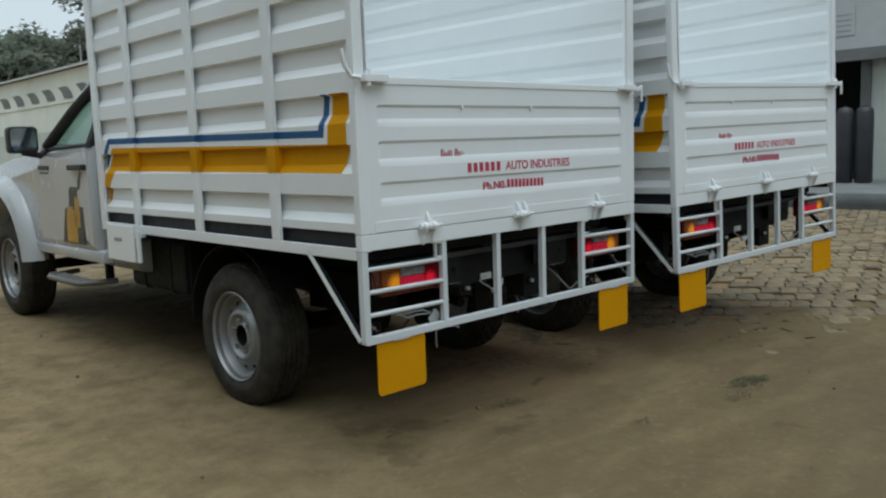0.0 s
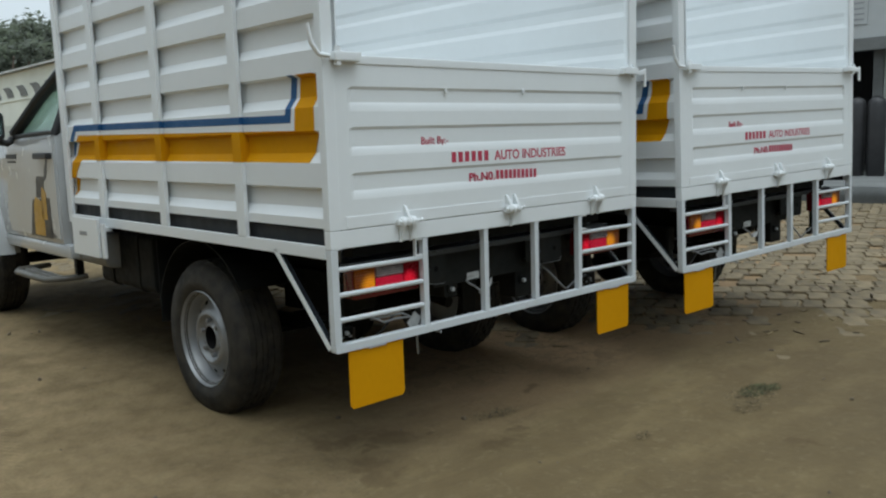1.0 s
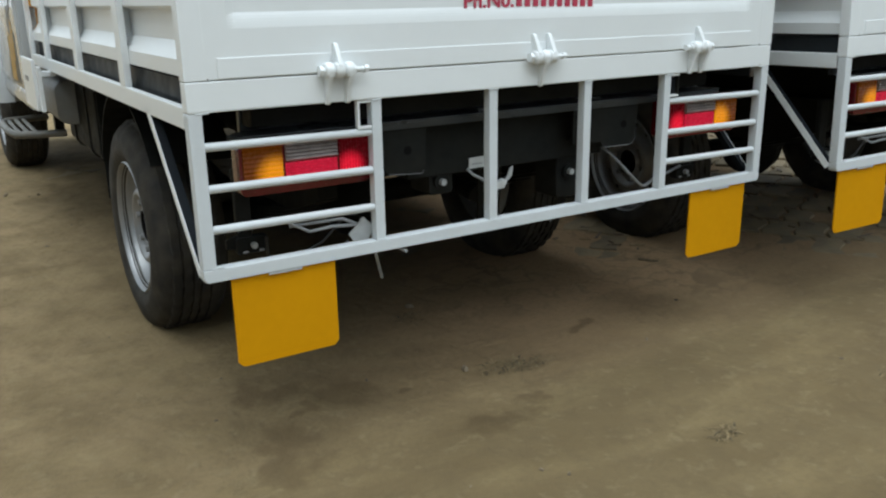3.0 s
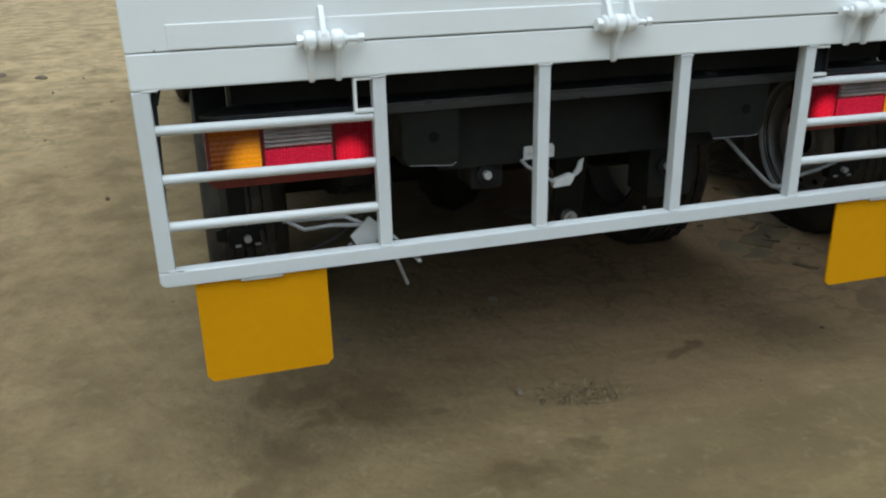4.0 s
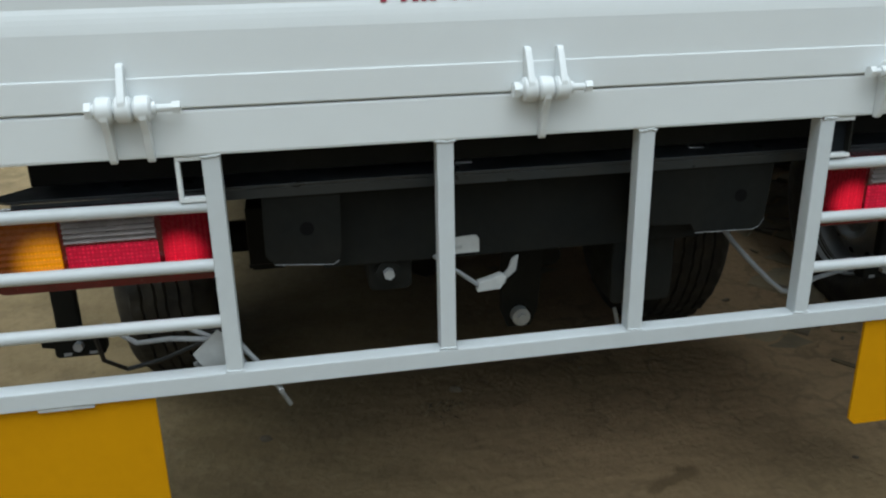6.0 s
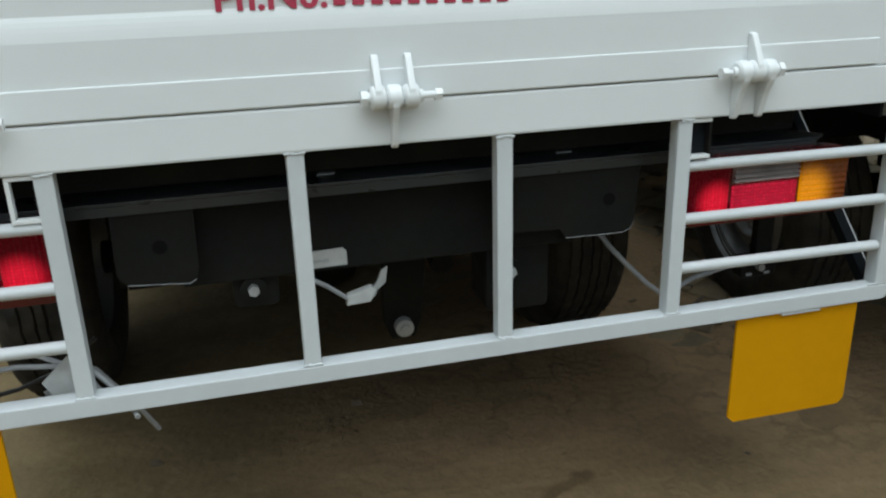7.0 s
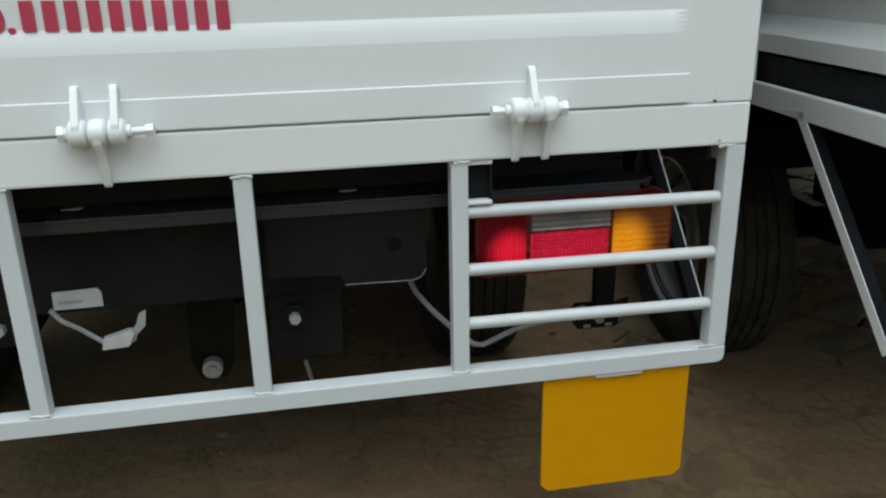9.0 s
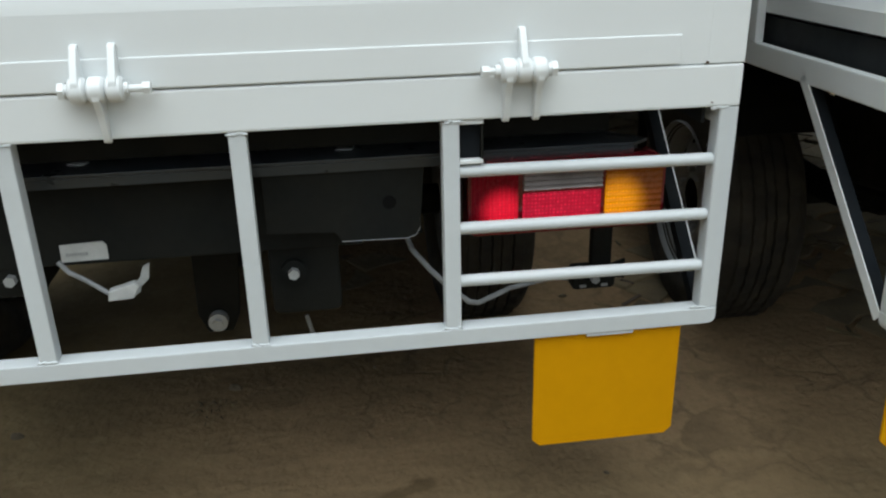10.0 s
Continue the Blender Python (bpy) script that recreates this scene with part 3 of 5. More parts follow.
def build_wheel(truck, x, y, z, outward, label):
    """One disc wheel; outward is -1 on the left side, +1 on the right."""
    hub = part("wheel", lathe([(0.0, 0.062), (0.022, 0.062), (0.026, 0.080), (0.046, 0.082), (0.0495, 0.076), (0.0505, 0.033), (0.0530, 0.033), (0.0535, 0.110), (0.0, 0.110)], 24), HUB_SHADE, truck, label, True)
    wide, r = 0.205, 0.358
    side_prof = [(0.204, 0.015), (0.218, 0.003), (0.232, -0.006), (0.247, -0.013), (0.270, -0.017), (0.273, -0.0155), (0.292, -0.016), (0.296, -0.0135), (0.326, -0.005), (0.340, 0.006), (0.349, 0.022)]
    tread = []
    for u0, u1 in ((0.030, 0.054), (0.062, 0.086), (0.094, 0.111), (0.119, 0.143), (0.151, 0.175)):
        tread += [(r - 0.007, u0 - 0.0025), (r + 0.001, u0), (r + 0.001, u1), (r - 0.007, u1 + 0.0025)]
    prof = side_prof + tread + [(q, wide - u) for q, u in reversed(side_prof)] + [(0.204, 0.015)]
    bm = bmesh.new()
    n, rings = 144, []
    for k, (q, u) in enumerate(prof):
        ring = []
        for i in range(n):
            a, cut = 2 * math.pi * i / n, 0.0
            if q > r - 0.008 and (i + 2 * (k // 4)) % 4 == 0:
                cut = 0.0055
            wave = 0.0012 * math.sin(a * 36) if q > r - 0.01 else 0.0
            if 0.33 < q < 0.35 and i % 4 < 2:
                cut = 0.002
            ring.append(bm.verts.new((u + wave, (q - cut) * math.cos(a), (q - cut) * math.sin(a))))
        rings.append(ring)
    for ra, rb in zip(rings, rings[1:]):
        for i in range(n):
            bm.faces.new((ra[i], ra[(i + 1) % n], rb[(i + 1) % n], rb[i]))
    bmesh.ops.recalc_face_normals(bm, faces=bm.faces)
    part("tyre", bm, RUBBER, hub, "dusty black tyre with a ribbed tread", True)
    rim = [(0.212, 0.012), (0.215, -0.004), (0.219, -0.008), (0.223, -0.004), (0.221, 0.006), (0.212, 0.010), (0.207, 0.011), (0.204, 0.019), (0.199, 0.021), (0.195, 0.030), (0.190, 0.054), (0.186, 0.062), (0.178, 0.064),
           (0.166, 0.058), (0.150, 0.050), (0.138, 0.043), (0.131, 0.030), (0.121, 0.021), (0.110, 0.020), (0.101, 0.026), (0.094, 0.040), (0.086, 0.044), (0.070, 0.043), (0.062, 0.036), (0.058, 0.030), (0.0545, 0.030), (0.0540, 0.040),
           (0.0540, 0.096), (0.12, 0.10), (0.19, 0.12), (0.202, wide - 0.01)]
    part("rim", lathe(rim, 60), SILVER, hub, "silver painted steel disc rim", True)
    for k in range(12):
        a = 2 * math.pi * k / 12 + 0.12
        out = Vector((-0.894, 0.447 * math.cos(a), 0.447 * math.sin(a)))
        m = Matrix.Translation((0.0568, 0.164 * math.cos(a), 0.164 * math.sin(a))) @ out.to_track_quat("Z", "Y").to_matrix().to_4x4()
        bm = bmesh.new()
        bmesh.ops.create_cone(bm, cap_ends=True, segments=12, radius1=0.0105, radius2=0.0105, depth=0.005, matrix=m)
        part("vent_hole", bm, HOLE, hub)
    for k in range(6):
        a = 2 * math.pi * k / 6 + 0.3
        bm = bmesh.new()
        at = Matrix.Translation((0.034, 0.080 * math.cos(a), 0.080 * math.sin(a))) @ Matrix.Rotation(radians(90), 4, "Y")
        bmesh.ops.create_cone(bm, cap_ends=True, segments=6, radius1=0.0105, radius2=0.0095, depth=0.022, matrix=at)
        part("wheel_nut", bm, SILVER, hub)
    hub.matrix_basis = pose(x, y, z) if outward < 0 else pose(x, y, z, 0, 0, 180)
    return hub


POSTS = (0.560, 1.252, 1.958, 2.425)
DEEP, FOOT, BROW = 0.022, 0.036, 0.009
RECESS = [(0.958 + 0.1905 * k, 1.066 + 0.1935 * k) for k in range(8)]


def build_side(truck, x, sign):
    """One high side of the load body: pressed panels between upright posts; sign -1 for the left side."""
    def wall(u, z, d):
        return Vector((x - sign * (0.018 + d), u, z))
    panel = part("side_panel", pressed_sheet(0.036, 2.470, 0.924, TOP, RECESS, DEEP, BROW, wall, margin=0.004, foot=FOOT), WHITE, truck)
    for y in POSTS:
        x0, x1 = sorted((x, x - sign * 0.018))
        bm = box(x0, x1, y, y + 0.062, 0.866, TOP, 0.003)
        # unseen web added behind the post to keep light out of the recess
        w0, w1 = sorted((x - sign * 0.017, x - sign * 0.039))
        box(w0, w1, y + 0.040, y + 0.061, 0.93, TOP - 0.01, 0, bm)
        part("side_post", bm, WHITE, truck)
    x0, x1 = sorted((x - sign * 0.001, x - sign * 0.018))
    part("side_rail", box(x0, x1, 0.037, 2.487, 0.820, 0.866, 0.003), WHITE, truck)
    x0, x1 = sorted((x, x - sign * 0.05))
    part("top_rail", box(x0, x1, 0.06, 2.47, TOP, TOP + 0.045, 0.004), WHITE, truck)
    x_in = x - sign * 0.066
    part("inner_lining", pressed_sheet(0.004, 2.42, FLOOR, TOP, [(0.99 + 0.1905 * k, 1.08 + 0.1905 * k) for k in range(7)], 0.007, 0.024, lambda u, z, d: Vector((x_in + sign * d, u, z)), margin=0.01), WHITE, truck)
    return panel


def build_stripes(truck):
    """The blue and yellow stripes painted along the left side: they follow the pressed sheet and cross the posts."""
    def skin(y, z):
        if any(p - 0.0006 <= y <= p + 0.0626 for p in POSTS):
            return -0.0008
        d = 0.0
        for lo, hi in RECESS:
            if lo < z < hi:
                d = DEEP * max(0.0, min(1.0, (z - lo) / FOOT, (hi - z) / BROW))
        return 0.018 + d * min(1.0, max(0.0, (y - 0.040) / 0.0066)) - 0.0012

    cuts_y = sorted({0.040, 0.0466} | {v for p in POSTS for v in (p - 0.0007, p - 0.0005, p + 0.0625, p + 0.0627)})
    cuts_z = sorted({v for lo, hi in RECESS for v in (lo, lo + FOOT, hi - BROW, hi)})

    def stripe(poly, mat, name, thing_label):
        bm = bmesh.new()
        bm.faces.new([bm.verts.new((0, y, z)) for y, z in poly])
        for v in cuts_y:
            bmesh.ops.bisect_plane(bm, geom=bm.verts[:] + bm.edges[:] + bm.faces[:], plane_co=(0, v, 0), plane_no=(0, 1, 0))
        for v in cuts_z:
            bmesh.ops.bisect_plane(bm, geom=bm.verts[:] + bm.edges[:] + bm.faces[:], plane_co=(0, 0, v), plane_no=(0, 0, 1))
        for v in bm.verts:
            v.co.x = skin(v.co.y, v.co.z)
        part(name, bm, mat, truck, thing_label)

    stripe([(0.082, 1.4535), (0.186, 1.4545), (0.209, 1.262), (2.285, 1.290), (2.345, 1.235), (2.395, 1.17), (2.424, 1.10), (2.424, 0.965), (2.405, 0.975), (2.35, 1.09), (2.27, 1.160), (0.128, 1.150), (0.086, 1.262)][::-1], YELLOW, "yellow_stripe", "ochre yellow painted stripe")
    stripe([(0.204, 1.4535), (0.242, 1.4545), (0.264, 1.318), (2.335, 1.345), (2.400, 1.275), (2.424, 1.215), (2.424, 1.165), (2.385, 1.225), (2.315, 1.312), (0.233, 1.290)][::-1], BLUE, "blue_stripe", "dark blue painted stripe")


def build_tailgate(truck):
    y0 = 0.0004
    frame_part = part("tailgate", pressed_sheet(0.0450, W - 0.0570, 0.9203, 1.505, [(1.020, 1.112), (1.170, 1.268), (1.320, 1.404)], 0.0065, 0.010,
                                                lambda u, z, d: Vector((u, y0 + d, z)), margin=0.052, foot=0.031, end=0.018), WHITE, truck, "white pressed steel tailgate with red lettering")
    part("bottom_bar", box(0.070, W - 0.100, y0 - 0.0022, y0 + 0.03, 0.9215, 0.963, 0.0015), WHITE, frame_part)
    part("top_edge", box(0.048, W - 0.060, y0 - 0.004, y0 + 0.035, 1.478, 1.508, 0.004), WHITE, frame_part)
    for x in (0.548, 0.984, 1.675):
        part("weld_tab", box(x, x + 0.012, y0 - 0.005, y0 + 0.002, 1.385, 1.406, 0.003), WHITE, frame_part)
    lettering("Built By:-", 0.041, 0.43, y0 + 0.0046, 1.199, frame_part, RED_INK, 0.135)
    bars(0.577, 0.79, 1.127, 1.166, 6, y0 - 0.001, frame_part, RED_INK)
    lettering("AUTO INDUSTRIES", 0.052, 0.812, y0 + 0.000, 1.128, frame_part, RED_INK, 0.449, 0.0012)
    lettering("Ph.N0.", 0.046, 0.672, y0 + 0.0044, 1.049, frame_part, RED_INK, 0.145, 0.001)
    number = bars(0.825, 1.08, 1.050, 1.086, 10, y0 + 0.0038, frame_part, RED_INK)
    for v in number.data.vertices:
        v.co.z -= 0.022 * (v.co.x - 0.825)
    return frame_part


def build_hinge(truck, x, upper, lower, bolt, reach):
    """A welded bolt hinge at the tailgate's foot: upper and lower are the x offsets of its leaves,
    bolt the side that its threaded end points to, and reach how far that end stands out."""
    hinge = part("tailgate_hinge", tube([(x - 0.040, -0.018, 0.926), (x + 0.040, -0.018, 0.926)], 0.009), WHITE, truck, smooth=True)
    def leaf(dx, z_to, name):
        s = 1 if z_to > 0.926 else -1
        pts = [(-0.018 + 0.017 * math.cos(radians(a)), 0.926 - s * 0.017 * math.sin(radians(a))) for a in range(0, 181, 30)]
        pts += [(-0.034, 0.926 + s * 0.012), (-0.022, 0.926 + s * 0.034), (-0.011, z_to - s * 0.004), (-0.007, z_to), (0.0, z_to), (0.0, 0.926 + s * 0.01)]
        part(name, slab(pts, x + dx - 0.005, x + dx + 0.005, "x", 0.002), WHITE, hinge)
        part("knuckle", lathe([(0.0, -0.011), (0.013, -0.011), (0.0168, -0.008), (0.0178, 0.0), (0.0168, 0.008), (0.013, 0.011), (0.0, 0.011)], 20, m=Matrix.Translation((x + dx, -0.018, 0.926))), WHITE, hinge, smooth=True)
    for dx in upper:
        leaf(dx, 0.983, "upper_leaf")
    for dx in lower:
        leaf(dx, 0.852, "lower_leaf")
    part("bolt_shank", tube([(x + 0.038 * bolt, -0.018, 0.926), (x + (reach - 0.001) * bolt, -0.018, 0.926)], 0.0052), WHITE, hinge)
    part("nut", tube([(x + (reach - 0.010) * bolt, -0.018, 0.926), (x + reach * bolt, -0.018, 0.926)], 0.009, 6), WHITE, hinge)
    part("bolt_head", tube([(x - 0.047 * bolt, -0.018, 0.926), (x - 0.039 * bolt, -0.018, 0.926)], 0.012, 6), WHITE, hinge)


def build_lamp(truck, x0, mirror):
    """A tail lamp cluster 0.316 wide: amber at the outer end, clear over reflector, red at the inner end."""
    def sx(a, b):
        lo, hi = (a, b) if not mirror else (0.316 - b, 0.316 - a)
        return x0 + lo, x0 + hi
    a, b = sx(0.0, 0.316)
    lamp = part("tail_lamp", slab(rounded(a, b, 0.660, 0.776, 0.016), 0.038, 0.088, "y", 0.004), LENS_HOUSING, truck, "red and amber tail lamp, lit", True)

    def lens(u0, u1, z0, z1, mat, name, ribs=0, upright=True, bulb=None, deep=0.0022):
        p, q = sx(u0, u1)
        if not ribs:
            bm = box(p, q, 0.032, 0.05, z0, z1, 0.002)
        else:
            lo, hi = (p, q) if upright else (z0, z1)
            ridge = []
            for k in range(ribs * 4 + 1):
                ridge.append((lo + (hi - lo) * k / (ribs * 4), 0.0335 - deep * (1 - math.cos(2 * math.pi * k / 4)) / 2))
            if upright:
                bm = slab(ridge + [(hi, 0.05), (lo, 0.05)], z0, z1, "z")
            else:
                bm = slab([(d, c) for c, d in ridge] + [(0.05, hi), (0.05, lo)], p, q, "x")
        ob = None
        if bulb:
            at = Vector((sum(sx(bulb[0], bulb[0])) / 2, 0.034, bulb[1]))
            for v in bm.verts:
                v.co -= at
            ob = part(name, bm, mat, lamp)
            ob.matrix_basis = Matrix.Translation(at)
        else:
            ob = part(name, bm, mat, lamp)
        return ob

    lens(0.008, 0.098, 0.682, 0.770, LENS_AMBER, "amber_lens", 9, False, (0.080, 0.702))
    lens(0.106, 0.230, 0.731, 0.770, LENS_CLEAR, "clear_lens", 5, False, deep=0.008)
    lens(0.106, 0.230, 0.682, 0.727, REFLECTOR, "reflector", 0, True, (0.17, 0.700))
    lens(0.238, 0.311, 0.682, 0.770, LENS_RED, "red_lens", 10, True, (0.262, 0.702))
    c, d = sx(0.028, 0.066)
    part("lamp_bracket", box(c, d, 0.18, 0.20, 0.525, 0.70, 0.004), BLACK, lamp)
    e, f = sx(0.022, 0.102)
    part("lamp_plate", slab(rounded(e, f, 0.490, 0.532, 0.008), 0.172, 0.20, "y", 0.003), BLACK, lamp)
    h, i = sx(0.000, 0.030)
    part("plate_ear", slab([(h, 0.506), (h, 0.528), (i, 0.538), (i, 0.500)], 0.186, 0.192, "y"), BLACK, lamp)
    for g in (0.25, 0.75):
        part("slot", box(e + (f - e) * g - 0.006, e + (f - e) * g + 0.006, 0.1705, 0.1725, 0.494, 0.499, 0), WIRE, lamp)
    part("plate_bolt", tube([((e + f) / 2, 0.160, 0.512), ((e + f) / 2, 0.173, 0.512)], 0.008, 6), ZINC, lamp)


def build_load_body(truck):
    for x, s in ((0.0, -1), (W, 1)):
        build_side(truck, x, s)
    build_stripes(truck)
    front = pressed_sheet(0.05, W - 0.05, FLOOR, 1.75, [(0.99 + 0.19 * k, 1.09 + 0.19 * k) for k in range(4)], 0.02, 0.024, lambda u, z, d: Vector((u, 2.44 - d, z)))
    part("front_panel", front, WHITE, truck)
    part("bed_floor", box(0.05, W - 0.05, 0.03, 2.44, 0.905, FLOOR, 0.002), DARK_SHEET, truck, "dark painted bed floor")
    # unseen white sheet, added to throw light onto the inner walls
    part("floor_lining", box(0.07, W - 0.07, 0.04, 2.42, FLOOR + 0.001, FLOOR + 0.004, 0), WHITE, truck, "unseen white sheet added to bounce light inside the body")
    # added dark sheets stand in for the shaded gap between rail and panel
    for x in (0.034, W - 0.040):
        part("side_skirt", box(x, x + 0.006, 0.04, 2.44, 0.822, 0.915, 0.001), GAP_SHADE, truck)
    for y in (0.10, 0.48, 0.90, 1.32, 1.74, 2.16, 2.40):
        part("cross_bearer", box(0.165, W - 0.165, y, y + 0.06, 0.80, 0.905, 0.004), BLACK, truck)
    for x in (0.0, W - 0.058):
        part("corner_post", box(x, x + 0.058 if x else 0.046, 0.0, 0.036, 0.9195, TOP + 0.045, 0.0015), WHITE, truck)
    part("rear_beam", box(0.0, W, 0.0, 0.036, 0.855, 0.9185, 0.004), WHITE, truck)
    build_tailgate(truck)
    build_hinge(truck, 0.330, (0.0,), (-0.024, 0.024), 1, 0.071)
    build_hinge(truck, 0.897, (-0.0235, 0.0235), (0.0,), 1, 0.068)
    build_hinge(truck, 1.464, (0.0,), (-0.022, 0.022), -1, 0.059)
    for x, s in ((0.03, 1), (W - 0.03, -1)):
        latch = part("tailgate_latch", box(min(x, x + s * 0.11), max(x, x + s * 0.11), -0.035, 0.0, 1.485, 1.515, 0.004), WHITE, truck)
        part("latch_pin", tube([(x + s * 0.02, -0.02, 1.47), (x + s * 0.02, -0.02, 1.53)], 0.012), WHITE, latch)
        if s < 0:
            part("latch_arm", slab([(W - 0.01, 1.50), (W + 0.055, 1.515), (W + 0.055, 1.43), (W + 0.042, 1.43), (W + 0.040, 1.488), (W - 0.01, 1.482)], -0.02, -0.008, "y", 0.002), WHITE, latch)
        if s > 0:
            part("latch_hook", tube([(x - s * 0.01, -0.015, 1.50), (x - s * 0.05, -0.012, 1.505), (x - s * 0.075, -0.01, 1.54), (x - s * 0.09, -0.01, 1.60)], 0.008), WHITE, latch)


def build_rear_guard(truck):
    """The white guard frame below the tailgate, with lamp grilles, mud flaps and corner braces."""
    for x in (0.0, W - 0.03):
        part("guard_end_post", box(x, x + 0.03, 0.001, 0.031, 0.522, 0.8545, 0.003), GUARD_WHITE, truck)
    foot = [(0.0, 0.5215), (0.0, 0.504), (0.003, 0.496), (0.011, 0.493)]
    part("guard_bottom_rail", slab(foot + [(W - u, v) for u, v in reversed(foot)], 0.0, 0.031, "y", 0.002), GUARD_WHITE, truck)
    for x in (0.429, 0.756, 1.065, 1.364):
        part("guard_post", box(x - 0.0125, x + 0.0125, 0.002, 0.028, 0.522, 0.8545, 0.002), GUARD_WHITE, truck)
    rng = random.Random(77)
    for x, z in [(v, w) for v in (0.429, 0.756, 1.065, 1.364) for w in (0.8535, 0.523)] + [(0.03, 0.8535), (W - 0.03, 0.8535), (0.031, 0.5235), (W - 0.031, 0.5235)]:
        bm = bmesh.new()
        for k in range(5):
            px = x + (k - 2) * 0.0055 + rng.uniform(-0.001, 0.001)
            bmesh.ops.create_icosphere(bm, subdivisions=2, radius=1.0, matrix=Matrix.Translation((px, 0.0015, z + rng.uniform(-0.0015, 0.0015))) @ Matrix.Diagonal((0.0048, 0.0016, rng.uniform(0.0016, 0.0028), 1)))
        part("weld_bead", bm, GUARD_WHITE, truck, smooth=True)
    for x, z, w in ((W - 0.0585, 0.9215, 0.003), (W - 0.045, 0.862, 0.002), (0.047, 0.9212, 0.002), (1.352, 0.8546, 0.0025)):
        part("rust_spot", slab([(x - w, z), (x - w * 0.3, z + w * 0.8), (x + w, z + w * 0.4), (x + w * 0.7, z - w * 0.7)], -0.0012, -0.0004, "y"), RUST, truck)
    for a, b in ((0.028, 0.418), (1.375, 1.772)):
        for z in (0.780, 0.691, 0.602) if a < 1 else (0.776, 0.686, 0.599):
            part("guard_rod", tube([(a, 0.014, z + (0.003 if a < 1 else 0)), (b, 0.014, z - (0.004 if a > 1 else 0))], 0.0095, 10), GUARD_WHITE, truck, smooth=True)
    for a, b in ((0.381, 0.418), (1.375, 1.412)):
        if a < 1:
            bm = box(a, b, 0.004, 0.018, 0.848, 0.854, 0.001)
            box(a, b, 0.004, 0.018, 0.789, 0.795, 0.001, bm)
            box(a, a + 0.006, 0.004, 0.018, 0.795, 0.848, 0.001, bm)
            part("latch_loop", bm, WHITE, truck)
        else:
            loop = part("latch_loop", box(a, b, 0.004, 0.018, 0.789, 0.795, 0.001), WHITE, truck)
            part("loop_top", box(a, b, 0.004, 0.018, 0.848, 0.854, 0.001), WHITE, loop)
            part("loop_side", box(b - 0.0035, b, 0.005, 0.017, 0.7955, 0.8475, 0.0005), BLACK, loop)
            part("loop_back", box(a, b, 0.019, 0.021, 0.7955, 0.8475, 0.0005), NAVY, loop)
    for x, s in ((0.0, 1), (W, -1)):
        a, b = Vector((x, 0.358, 0.832)), Vector((x, 0.036, 0.505))
        m = Matrix.Translation((a + b) / 2) @ (b - a).to_track_quat("Z", "Y").to_matrix().to_4x4()
        along = (b - a).length / 2
        brace = None
        # outer strip white, inner strip blue-black
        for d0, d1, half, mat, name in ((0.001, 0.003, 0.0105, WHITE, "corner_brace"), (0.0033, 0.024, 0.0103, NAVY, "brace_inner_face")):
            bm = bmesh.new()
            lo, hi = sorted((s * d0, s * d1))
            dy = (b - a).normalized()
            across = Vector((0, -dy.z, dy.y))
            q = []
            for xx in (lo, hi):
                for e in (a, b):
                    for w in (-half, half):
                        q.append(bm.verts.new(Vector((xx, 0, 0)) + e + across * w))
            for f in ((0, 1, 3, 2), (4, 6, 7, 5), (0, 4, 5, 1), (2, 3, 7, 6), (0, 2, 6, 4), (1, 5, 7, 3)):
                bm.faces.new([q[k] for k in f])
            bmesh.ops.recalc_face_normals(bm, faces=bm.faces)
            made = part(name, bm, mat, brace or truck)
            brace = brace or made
    for a, b in ((0.060, 0.308), (1.497, 1.745)):
        pts = [(a, 0.492), (a, 0.292), (a + 0.012, 0.28), (b - 0.012, 0.28), (b, 0.292), (b, 0.492)]
        flap = part("mud_flap", slab(pts, 0.008, 0.014, "y", 0.001), YELLOW, truck, "yellow sheet mud flap below the guard frame")
        part("hanger_strip", box(a + 0.085, b - 0.085, 0.001, 0.010, 0.4875, 0.4925, 0.0005), LABEL, flap)


